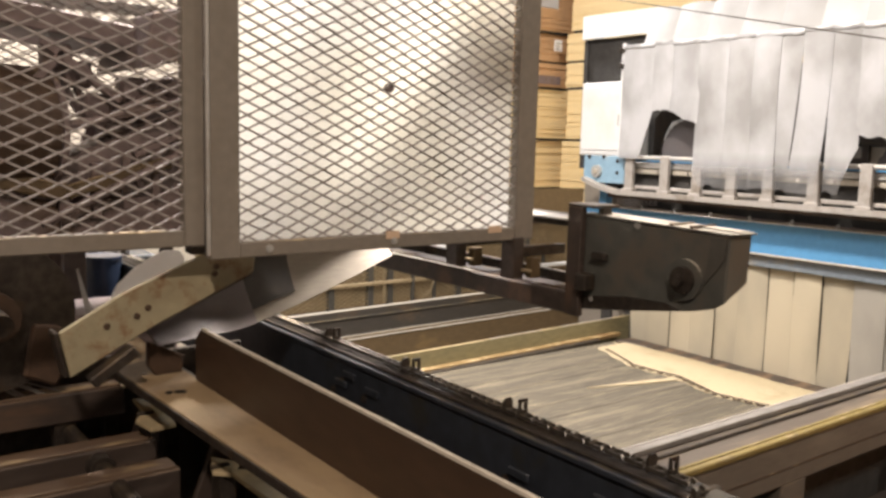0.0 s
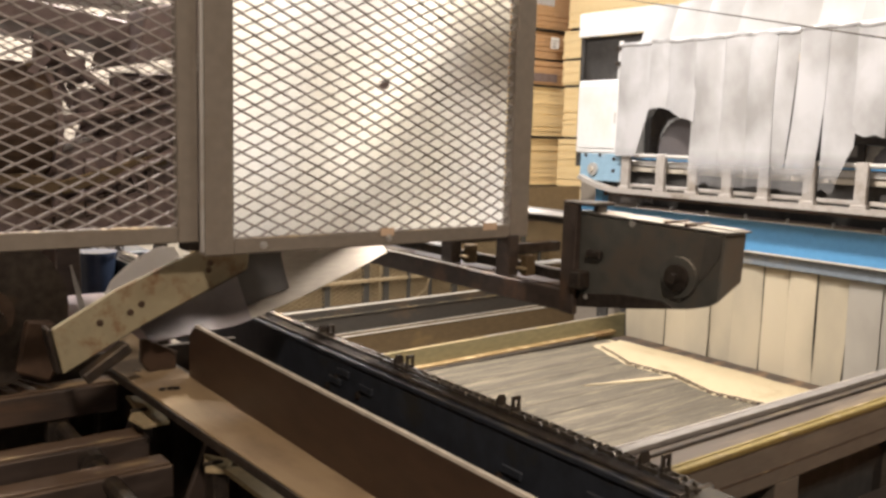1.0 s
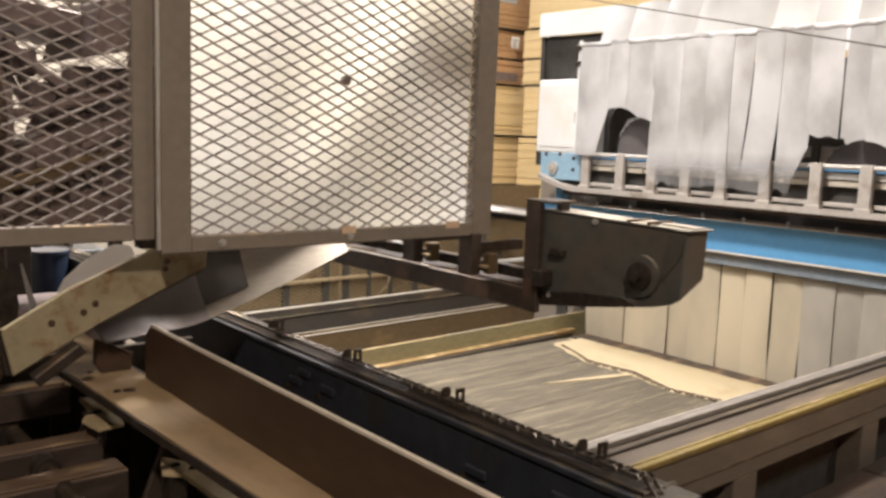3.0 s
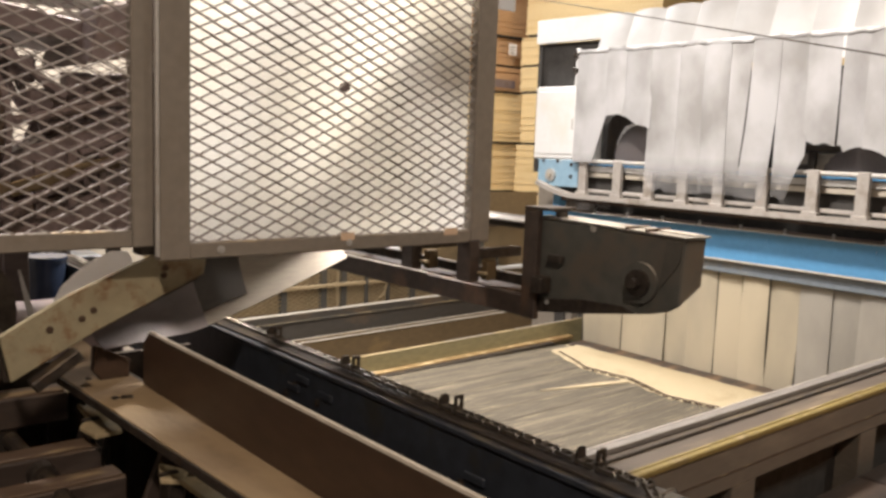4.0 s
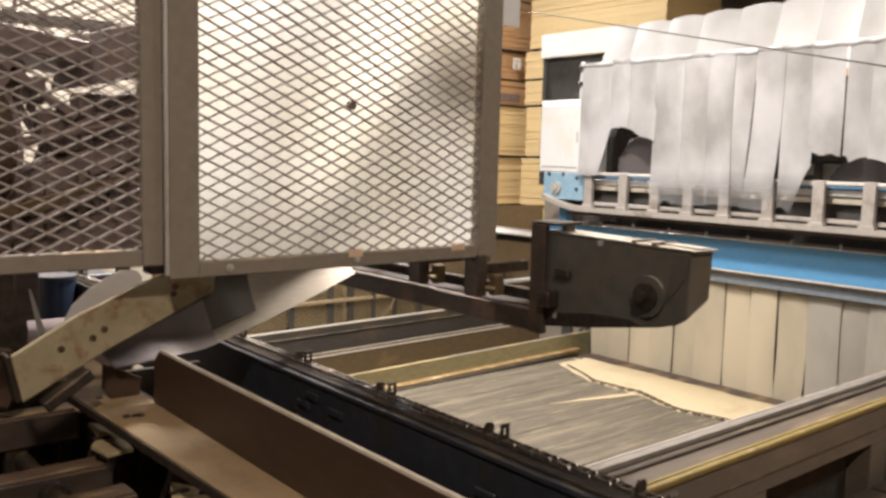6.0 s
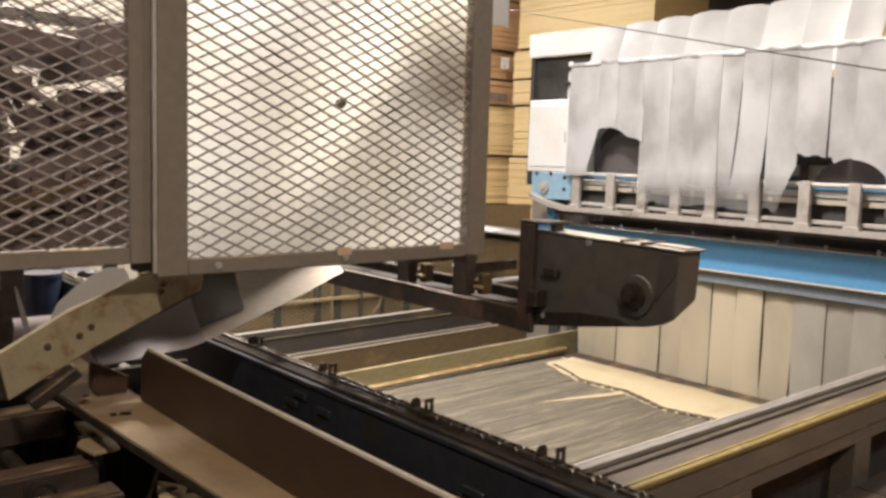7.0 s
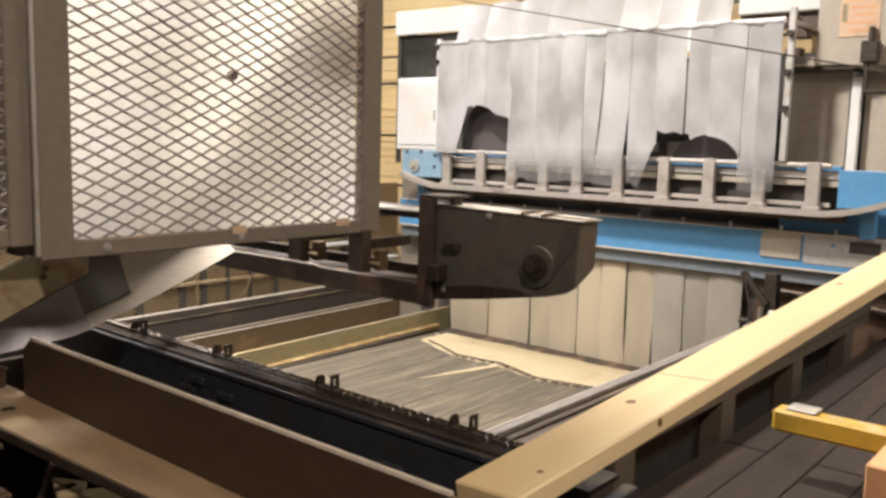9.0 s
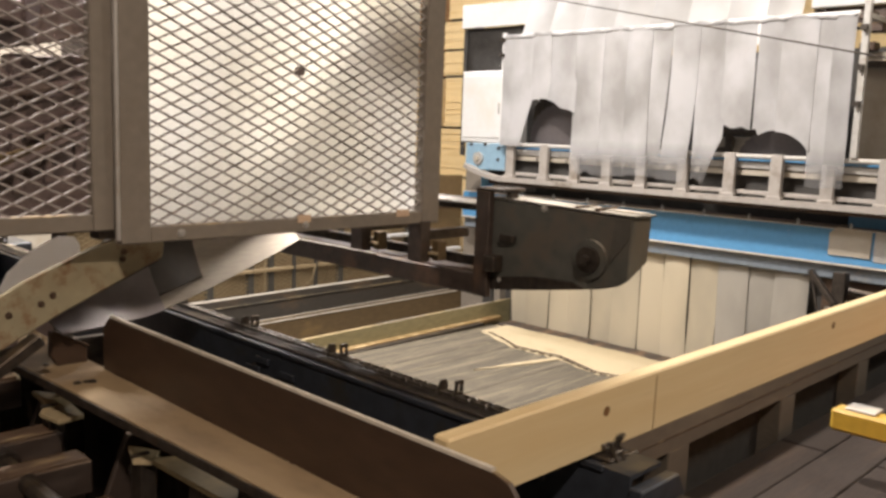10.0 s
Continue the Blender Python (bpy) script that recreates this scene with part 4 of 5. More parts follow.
part("cover", prism([(5.78, 1.42), (5.78, 1.86), (5.70, 1.97), (5.50, 2.0), (5.30, 1.95), (5.42, 1.88), (5.58, 1.84), (5.66, 1.70), (5.70, 1.42)], "x", 7.06, 7.10, None, 0.006), M_BLACK, mg)
part("stay", box(7.101, 7.45, 5.72, 5.76, 1.50, 1.54), M_BLACK, mg)
# added white panel gives the bright gap between guard and blade
pn = thing("lit_gap_panel", (7.42, 5.6, 1.4), "white panel standing in for the lit gap beside the saw blade", "machine panel")
part("panel", box(7.41, 7.449, 5.30, 6.0, 1.30, 2.2, 0.004), M_PALE, pn)
mg = thing("blade_arm", (7.10, 3.5, 1.4), "black blade swing arm", "machine arm")
part("arm", box(6.90, 6.95, 3.10, 3.62, 1.645, 1.705, 0.006), M_BLACK, mg)
# made-up plate: pale backdrop that the black arm stands against
part("side_plate", box(6.955, 6.985, 3.30, 3.62, 1.40, 1.63, 0.004), M_CREAM, mg, "cream plate added as backdrop of the swing arm")
part("arm_foot", prism([(3.66, 1.45), (3.58, 1.54), (3.52, 1.54), (3.52, 1.6445), (3.46, 1.6445), (3.46, 1.50), (3.42, 1.45)], "x", 6.905, 6.945, None, 0.005), M_BLACK, mg)
part("pivot", box(6.951, 7.45, 3.55, 3.60, 1.655, 1.695), M_BLACK, mg)


def strip(owner, x, y0, y1, z0, z1, mtl, bow, lean, seed, twist=0.0, cut=None, edge=0.0, fore=0.0):
    """One hanging plastic strip with a slight bow; cut(v across) raises the lower edge."""
    rnd = random.Random(seed)
    ph, am = rnd.uniform(0, 6), rnd.uniform(0.3, 1.0)

    def f(u, v):
        s = u - 0.5
        lo = z0 + (cut(u) if cut else 0) + edge * math.sin(u * 3 + ph)
        z = z1 + (lo - z1) * v
        y = y0 + (y1 - y0) * u + lean * v * v + 0.006 * am * math.sin(v * 5 + ph)
        xx = x + fore * v + bow * (s * s * 4 - 1) + twist * s * v + 0.012 * am * math.sin(v * 4.0 + ph) * v
        return (xx, y, z)
    return part("strip", sheet(f, 8, 10, 0.003), mtl, owner, "", True)


cu = thing("upper_strip_curtain", (6.62, 4.2, 1.3), "milky torn plastic strip curtain before the saw blades", "strip curtain")
part("head_rail", rod((6.62, 2.40, 2.565), (6.62, 5.84, 2.555), 0.022, 10), M_PALE, cu)


def blade_arc(y):
    """How far a strip is worn away above the blade that stands behind it."""
    return max(0.0, 0.125 + math.sqrt(max(0.0, 0.30 ** 2 - (y - 2.96) ** 2)))


EDGES = [5.83, 5.44, 5.24, 4.92, 4.63, 4.36, 4.13, 3.92, 3.67, 3.42, 3.16, 2.95, 2.69, 2.55, 2.42]
for i, (a, b) in enumerate(zip(EDGES, EDGES[1:])):
    z0, tear, lean = 1.245 + 0.02 * math.sin(i * 2.6), None, -0.015 * math.sin(i * 1.7)
    if i == 0:
        z0, tear = 1.46, lambda u: 1.35 * max(0.0, u - 0.62)
    elif i == 1:
        z0, tear = 1.925, lambda u: 0.02 * math.sin(u * 3.1)
    elif i == 2:
        z0, tear = 1.80, lambda u: 0.12 * (1 - u) + 0.012 * math.sin(u * 9)
    elif i == 3:
        z0, tear = 1.24, lambda u: 0.5 * max(0.0, 0.25 - u) + 0.02 * math.sin(u * 13)
    elif i == 9:
        z0, tear = 1.705, lambda u: 0.012 * math.sin(u * 11)
    elif i == 8:
        z0, tear = 1.25, lambda u: min(0.36, 0.85 * max(0.0, u - 0.5)) + 0.02 * math.sin(u * 13)
    elif i == 10:
        z0, lean = 1.26, 0.0
        tear = lambda u, a=a, b=b: 0.44 if u < 0.15 else blade_arc(a + (b - a) * u)
    elif i == 11:
        z0, tear = 1.26, lambda u, a=a, b=b: blade_arc(a + (b - a) * u)
    elif i == 12:
        z0 = 1.26
    elif i >= 13:
        z0 = 1.26
    elif i in (6, 7):
        lean = 0.08
    zt = 2.548 + 0.006 * math.sin(i * 1.9)
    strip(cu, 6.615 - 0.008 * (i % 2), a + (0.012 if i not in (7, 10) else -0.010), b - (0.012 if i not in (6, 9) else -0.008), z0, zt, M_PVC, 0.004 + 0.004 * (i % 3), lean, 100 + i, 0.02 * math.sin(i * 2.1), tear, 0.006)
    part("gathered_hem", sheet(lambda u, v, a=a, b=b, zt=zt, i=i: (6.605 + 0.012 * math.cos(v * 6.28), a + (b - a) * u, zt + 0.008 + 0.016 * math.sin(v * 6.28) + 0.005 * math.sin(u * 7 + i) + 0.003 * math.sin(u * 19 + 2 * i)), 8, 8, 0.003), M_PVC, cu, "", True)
part("end_post", box(6.62, 6.66, 5.84, 5.87, 1.50, 2.60, 0.004), M_PALE, cu)
part("end_post", box(6.63, 6.67, 2.33, 2.38, 1.50, 2.66, 0.004), M_ZINC, cu)
for y in (5.855, 2.355):
    part("stay", box(6.661, 7.56, y - 0.02, y + 0.02, 2.53, 2.57, 0.004), M_ZINC, cu)
for y, z in ((5.855, 2.38), (5.855, 2.53), (2.355, 2.46), (2.355, 2.17), (2.355, 1.9)):
    part("clip", box(6.58, 6.6195, y - 0.025, y + 0.025, z - 0.02, z + 0.02, 0.004), M_BLACK, cu)

cl = thing("lower_strip_curtain", (7.05, 4.4, -0.5), "dusty yellowed plastic strip curtain below the blue beam", "strip curtain")
part("head_rail", box(7.03, 7.09, 2.55, 5.93, 0.575, 0.611, 0.004), M_ZINC, cl)
LOW = [5.95, 5.69, 5.41, 5.15, 4.89, 4.62, 4.33, 4.085, 3.82, 3.535, 3.26, 3.01, 2.73]
for i, (a, b) in enumerate(zip(LOW, LOW[1:])):
    tone = M_PVC_LOW if i < 9 else M_PVC_GREY
    ga = {7: 0.009, 8: 0.012, 9: 0.0}.get(i, -0.012 * (i % 2))
    gb = {6: 0.009, 7: 0.002, 8: 0.0}.get(i, -0.010 * (i % 3 == 0))
    lean = {0: -0.035, 6: -0.018, 7: -0.018, 8: 0.010, 9: -0.014}.get(i, 0.006 * math.sin(i * 2.0))
    strip(cl, 7.035 - 0.020 * (i % 2), a - ga, b + gb, -0.488 + 0.014 * math.sin(i * 2.9), 0.574, tone, 0.008 + 0.006 * (i % 3), lean, 300 + i, 0.03 * math.sin(i * 1.3), lambda u, i=i: 0.012 * (u if i % 2 else 1 - u), 0.004)

# gripper under the beam at the curtain's end
gr = thing("air_gripper", (6.75, 2.7, 0.2), "chrome pneumatic clamp with a hose under the saw beam", "clamp")
part("arm", bar((6.72, 2.62, 0.60), (6.68, 2.40, 0.36), 0.05, 0.045, None, 0.006), M_BLACK, gr)
part("cylinder", rod((6.66, 2.44, 0.18), (6.66, 2.44, 0.34), 0.022, 14), M_EDGE, gr, "chrome cylinder")
part("block", box(6.62, 6.70, 2.46, 2.56, 0.14, 0.18, 0.008), M_EDGE, gr, "bright metal block")
part("block", box(6.62, 6.70, 2.52, 2.60, 0.20, 0.235, 0.008), M_BLACK, gr)
part("valve", box(6.62, 6.68, 2.20, 2.26, 0.20, 0.34, 0.006), M_ZINC, gr)
part("hose", rod((6.70, 2.60, 0.56), (6.66, 2.50, 0.235), 0.010, 8), M_BLACK, gr)
part("knob", rod((6.60, 2.50, 0.20), (6.62, 2.50, 0.20), 0.022, 14), M_EDGE, gr, "chrome knob")
part("valve_cap", box(6.60, 6.65, 2.30, 2.36, 0.22, 0.33, 0.004), M_PALE, gr)
part("hanger", box(6.70, 6.80, 2.34, 2.44, 0.22, 0.6115, 0.006), M_BLACK, gr)
part("base_angle", box(6.62, 6.80, 2.16, 2.56, 0.10, 0.139, 0.004), M_BLACK, gr)
part("strut", box(6.74, 6.80, 2.30, 2.36, -0.55, 0.0995, 0.004), M_BLACK, gr)
hb = thing("dark_bay", (7.0, 1.6, -0.55), "dark brown steel bay under the end of the saw beam", "machine panel")
part("panel", box(7.02, 7.06, 0.4, 2.62, -0.55, 0.611, 0.004), M_BROWN, hb)
part("pipe", rod((6.95, 2.5, 0.45), (6.95, 0.5, 0.30), 0.03, 10), M_BLACK, hb)

# hood behind: sloping pale sheets with a scalloped top edge
hood = thing("saw_hood", (7.6, 5.2, 2.4), "pale plastic dust hood over the saw with a scalloped top", "hood")
part("front_band", box(7.58, 7.62, 6.20, 7.36, 2.83, 3.10, 0.004), M_PALE, hood)
# dark sheet and darkened post paint the shade of the hood's opening
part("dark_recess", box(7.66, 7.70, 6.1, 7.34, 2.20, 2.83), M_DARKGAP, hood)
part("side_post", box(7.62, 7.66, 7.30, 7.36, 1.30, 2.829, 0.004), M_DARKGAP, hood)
part("recess_post", box(7.60, 7.65, 6.30, 6.36, 2.15, 2.829, 0.004), M_GREY, hood)
ys = [6.28, 5.90, 5.48, 5.08, 4.66, 4.25, 3.85, 3.48, 3.16]
for i, (a, b) in enumerate(zip(ys, ys[1:])):
    z1 = 3.06 + 0.012 * i

    def f(u, v, a=a, b=b, z1=z1, i=i):
        s = u - 0.5
        return (7.56 - 0.22 * (1 - v) - 0.012 * (1 - 4 * s * s), a + (b - a) * u, 2.45 + (z1 - 2.45) * v + 0.024 * (1 - 4 * s * s) * v)
    part("hood_strip", sheet(f, 8, 5, 0.004), M_HOOD, hood, "", True)
part("top_beam", box(7.62, 7.70, 3.1, 7.34, 2.90, 3.02, 0.004), M_PALE, hood)
part("frame_post", box(7.70, 7.78, 3.0, 3.1, -0.55, 3.0, 0.004), M_GREY, hood)
part("frame_post", box(7.70, 7.78, 7.2, 7.3, -0.55, 3.0, 0.004), M_GREY, hood)
part("roof_panel", box(7.5, 7.56, 2.20, 3.12, 2.76, 3.15, 0.006), M_PALE, hood, "pale grey upper panel")
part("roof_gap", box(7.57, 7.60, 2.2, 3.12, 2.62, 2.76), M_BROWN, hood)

cab = thing("switch_cabinet", (7.2, 6.5, 1.48), "white enamelled switch cabinet beside the strip curtain", "cabinet")
part("case", box(7.10, 7.45, 6.16, 6.86, 1.475, 2.27, 0.01), M_PALE, cab)
dr = part("door", box(7.088, 7.0995, 6.22, 6.82, 1.53, 2.22, 0.006), M_PALE, cab)
part("handle", box(7.07, 7.0875, 6.26, 6.29, 1.80, 1.92, 0.004), M_ZINC, dr)
part("foot_frame", box(7.14, 7.44, 6.2, 6.8, -0.55, 1.474, 0.01), M_GREY, cab)
msh = thing("lower_mesh_guard", (6.95, 6.0, 1.05), "small grey mesh guard under the rail end", "guard panel")
part("mesh", expanded_mesh(6.80, 7.44, 0.95, 1.20, 6.0), M_MESH, msh)

# right end of the saw: cream panels, control box and crank
end = thing("saw_end_panel", (7.2, 2.1, 1.4), "cream end panels of the saw with a bright edge strip", "machine panel")
part("panel", box(7.06, 7.10, 2.02, 2.53, 1.43, 2.32, 0.004), M_CREAM, end)
part("edge_strip", box(7.02, 7.08, 1.93, 2.0, 1.43, 2.16, 0.004), M_PALE, end)
part("side_panel", box(7.12, 7.16, 0.2, 1.92, 1.43, 2.9, 0.004), M_CREAM, end)
part("sill", box(6.95, 7.11, 1.6, 2.54, 1.385, 1.429, 0.004), M_BROWN, end)
part("stand", box(7.11, 7.40, 0.3, 2.5, 0.937, 1.384, 0.004), M_BLUE, end)
ctl = thing("control_box", (6.9, 1.95, 2.25), "grey control box with a pasted paper notice", "control box")
part("case", prism([(2.24, 2.24), (1.60, 2.22), (1.60, 2.62), (1.75, 2.95), (2.24, 2.95)], "x", 6.86, 7.11, None, 0.006), M_CREAM, ctl)
part("notice", box(6.852, 6.8595, 1.80, 2.08, 2.44, 2.78), M_CARD, ctl, "brownish paper notice")
for k in range(5):
    part("writing_bar", box(6.850, 6.8518, 1.83, 2.04 - 0.03 * (k % 3), 2.70 - k * 0.055, 2.716 - k * 0.055), M_ORANGE, ctl)
part("red_mark", box(6.850, 6.8518, 2.03, 2.065, 2.55, 2.68), M_RUST, ctl)
part("lower_lip", box(6.88, 7.10, 1.95, 2.48, 2.20, 2.238, 0.004), M_BLACK, ctl)
crk = thing("hand_crank", (6.84, 1.85, 2.2), "black hand crank on the control box", "crank")
part("gearbox", box(6.78, 6.858, 1.78, 1.90, 2.24, 2.40, 0.01), M_BLACK, crk)
part("spindle", rod((6.82, 1.84, 2.36), (6.82, 1.84, 2.50), 0.022, 10), M_BLACK, crk)
part("lever", box(6.80, 6.83, 1.84, 1.87, 2.02, 2.24, 0.006), M_BLACK, crk)
part("grip", rod((6.815, 1.86, 2.03), (6.815, 1.68, 2.03), 0.02, 10), M_BLACK, crk)
ep = thing("end_post_gear", (6.95, 2.5, 2.3), "brown rusty fittings at the curtain's end post", "fitting")
for y, z in ((2.48, 2.60), (2.40, 2.50), (2.45, 2.36)):
    part("fitting", box(6.97, 7.09, y - 0.06, y + 0.06, z - 0.035, z + 0.035, 0.01), M_BROWN, ep)

# conveyor table right of the saw with pale boards
rt = thing("side_table", (6.8, 1.5, 0.94), "pale boards lying on the saw's end table", "table")
for k in range(4):
    part("board", box(6.66, 7.05, 0.3 + 0.02 * k, 1.55 - 0.03 * k, 0.938 + 0.03 * k, 0.964 + 0.03 * k, 0.003), M_PALE, rt)

# ---- lumber packs at the back ----
def pack(x, y, z, lx, ly, nz, cz, label, mtl):
    """A pack of planed boards: each course is a row of boards along the pack, on dark bearers."""
    t = thing("lumber_pack", (x + lx / 2, y + ly / 2, z), label, "lumber pack", "lumber packs against the far wall")
    part("bearer_layer", box(x + 0.02, x + lx - 0.02, y + 0.02, y + ly - 0.02, z, z + 0.03), M_DARKGAP, t)
    rnd = random.Random(int(x * 10 + y * 7 + z * 100))
    first = None
    for k in range(nz):
        zz = z + 0.03 + k * cz
        if first is None:
            ob = first = part("course", box(-lx / 2, lx / 2, -ly / 2, ly / 2, 0, cz - 0.0012), mtl)
        else:
            ob = new("course", first.data)
        ob.parent = t
        ob.location = (rnd.uniform(-0.008, 0.008), rnd.uniform(-0.008, 0.008), zz - z)
    return t


LEVELS = (-0.55, 0.04, 0.842, 1.64, 2.459, 2.877, 3.345, 4.15, 4.95)
for col, (x, y, lx, ly) in enumerate(((9.95, 3.2, 1.3, 6.75), (9.2, 10.15, 6.5, 1.3), (9.95, -3.8, 1.3, 6.6))):
    for lev, (z, top) in enumerate(zip(LEVELS, LEVELS[1:])):
        nz = round((top - z - 0.04) / 0.0395)
        if col == 0 and lev >= 6:
            y, ly = 7.3, 2.6
        brown = col == 1 and lev >= 4
        pack(x + 0.02 * (lev % 2), y + 0.03 * ((lev * 7) % 3), z, lx, ly, nz, (top - z - 0.04) / nz, "pack of boards showing brown end grain" if brown else "strapped pack of pale yellow planed boards", M_LUMEND if brown else M_LUMBER)

lb = thing("pack_label", (9.5, 10.1, 3.0), "white paper label stapled on a lumber pack", "label")
part("paper", box(9.76, 9.93, 10.085, 10.09, 3.06, 3.24), M_PAPER, lb)
for k in range(3):
    part("writing_bar", box(9.78, 9.90 - 0.02 * k, 10.083, 10.0845, 3.18 - 0.045 * k, 3.195 - 0.045 * k), M_GREY, lb)
st = thing("wrap_strip", (9.4, 10.1, 2.5), "dark purple strip of pack wrapping", "strip")
part("strip", box(9.36, 9.93, 10.09, 10.098, 2.53, 2.66), M_MACH, st)
wr = thing("overhead_cable", (4.0, 4.0, 2.5), "thin dark cable strung across the hall", "cable")
part("cable", rod((13.2, 17.98, 5.78), (-1.2, -5.86, 0.30), 0.0034, 6), M_BLACK, wr)

# ---- gear behind the open guard panel ----
fd = thing("feed_machine", (0.7, 3.2, 0.2), "dark greasy feeder machine with a drum and sloping plates", "machine")
part("drum", rod((0.12, 2.95, 1.62), (0.62, 3.05, 1.60), 0.20, 24), M_BROWN, fd, "brown rusted drum")
part("drum_cap", rod((0.621, 3.05, 1.60), (0.64, 3.054, 1.60), 0.205, 24), M_MACH, fd)
part("top_beam", bar((0.30, 3.15, 1.985), (0.98, 3.15, 1.90), 0.45, 0.075, None, 0.005), M_MACH, fd)
part("sloping_box", prism([(0.88, 1.80), (1.38, 1.92), (1.38, 2.10), (0.92, 1.98)], "y", 2.78, 3.3, None, 0.006), M_MACH, fd)
part("sloping_edge", bar((0.86, 2.99, 1.955), (1.20, 2.99, 2.04), 0.05, 0.02), M_ZINC, fd)
part("incline", bar((0.52, 3.05, 1.36), (1.30, 3.05, 1.72), 0.16, 0.13, None, 0.006), M_MACH, fd, "dark inclined conveyor frame")
part("incline_belt", bar((0.44, 2.92, 1.45), (0.68, 2.92, 1.40), 0.02, 0.055, None, 0.004), M_BROWNBEAM, fd)
part("incline_belt", bar((0.68, 2.92, 1.40), (1.02, 2.92, 1.50), 0.02, 0.045, None, 0.004), M_BROWNBEAM, fd)
part("side_plate", prism([(0.80, 1.20), (1.30, 1.20), (1.32, 1.60), (1.02, 1.66), (0.86, 1.45)], "y", 3.12, 3.14, None, 0.004), M_MACH, fd)
part("lower_case", box(0.10, 0.72, 3.16, 3.5, 0.3, 1.38, 0.01), M_MACH, fd)
part("case_bridge", box(0.72, 1.12, 3.16, 3.5, 1.24, 1.38, 0.01), M_MACH, fd)
part("case_foot", box(0.72, 1.12, 3.16, 3.5, 0.3, 0.94, 0.01), M_MACH, fd)
part("bright_blade", prism([(0.745, 1.12), (0.752, 1.12), (0.80, 0.945), (0.775, 0.945)], "y", 3.10, 3.106), M_ZINC, fd, "bright thin scraper blade")
for k, (x, z) in enumerate(((0.56, 1.72), (0.74, 1.78), (0.80, 1.68), (0.68, 1.83), (0.92, 1.74), (0.86, 1.62))):
    part("valve_block", box(x - 0.045, x + 0.045, 2.98, 3.06, z - 0.04, z + 0.045, 0.01), M_MACH, fd)
    part("pipe", bar((x, 3.02, z - 0.04), (x + 0.10, 3.04, z - 0.22), 0.02, 0.02), M_MACH, fd)
part("support_leg", box(0.30, 0.38, 3.2, 3.28, -0.55, 0.299), M_MACH, fd)
part("support_leg", box(0.95, 1.03, 3.2, 3.28, -0.55, 0.299), M_MACH, fd)

part("front_plate", prism([(0.15, 1.25), (1.15, 1.25), (1.12, 1.40), (0.70, 1.36), (0.15, 1.44)], "y", 2.96, 2.975, None, 0.003), M_MACH, fd)
part("cover_plate", prism([(0.76, 1.30), (1.36, 1.30), (1.36, 1.83), (1.02, 1.80), (0.90, 1.70), (0.84, 1.58)], "y", 3.34, 3.36, None, 0.004), M_MACH, fd)
for x0, z0, x1, z1 in ((0.46, 1.60, 0.70, 1.86), (0.62, 1.88, 0.86, 1.70), (0.78, 1.62, 1.06, 1.78), (0.90, 1.52, 1.20, 1.66), (0.34, 1.76, 0.60, 1.70)):
    part("link_arm", bar((x0, 2.94, z0), (x1, 2.94, z1), 0.03, 0.028, None, 0.004), M_MACH, fd)
part("hose", bar((0.58, 2.92, 1.70), (0.66, 2.92, 1.52), 0.014, 0.014), M_BROWN, fd)
part("tie_rod", rod((0.30, 2.9, 1.52), (1.12, 2.9, 1.72), 0.016, 8), M_MACH, fd)
part("tie_rod", rod((0.60, 2.9, 1.30), (1.15, 2.9, 1.58), 0.014, 8), M_MACH, fd)
for k in range(6):
    part("rib", box(0.66 + 0.10 * k, 0.69 + 0.10 * k, 2.93, 2.955, 1.28 + 0.03 * k, 1.46 + 0.035 * k, 0.003), M_MACH, fd)
fm = thing("far_mesh_screen", (0.6, 4.6, -0.55), "pale expanded mesh screen beyond the feeder", "fence")
part("mesh", expanded_mesh(-0.6, 2.0, 1.3, 2.6, 4.6, 0.0785, 0.0372), M_MACH, fm)
for x in (-0.55, 0.72, 1.95):
    part("post", box(x - 0.03, x + 0.03, 4.61, 4.67, -0.55, 2.65, 0.003), M_ZINC, fm)
part("rail", box(-0.6, 2.0, 4.61, 4.65, 2.20, 2.26, 0.003), M_ZINC, fm)

# big wheel, brush wires and crossbars at the lower left
wh = thing("feed_roller", (0.45, 2.7, 1.05), "dark greasy feed wheel with a ribbed rim", "wheel")
part("rim", rod((0.40, 2.60, 1.08), (0.40, 2.72, 1.08), 0.22, 28), M_BLACK, wh)
part("hub", rod((0.40, 2.56, 1.08), (0.40, 2.5995, 1.08), 0.07, 16), M_BROWN, wh)
part("axle", rod((0.40, 2.45, 1.08), (0.40, 3.2, 1.08), 0.03, 12), M_BLACK, wh)
part("casing", prism([(0.47, 0.90), (0.56, 0.86), (0.60, 0.95), (0.575, 1.04), (0.50, 1.05)], "y", 2.58, 2.70, None, 0.008), M_BROWN, wh)
br = thing("wire_brush", (0.45, 2.7, 0.86), "worn brush of pale bristle wires", "brush")
part("stock", box(0.30, 0.56, 2.66, 2.74, 0.76, 0.80, 0.004), M_BLACK, br)
for k in range(7):
    part("bristle", bar((0.34 + 0.02 * k, 2.62, 0.92 - 0.006 * k), (0.50 + 0.022 * k, 2.66, 0.80 - 0.01 * (k % 3)), 0.003, 0.003), M_ZINC, br)
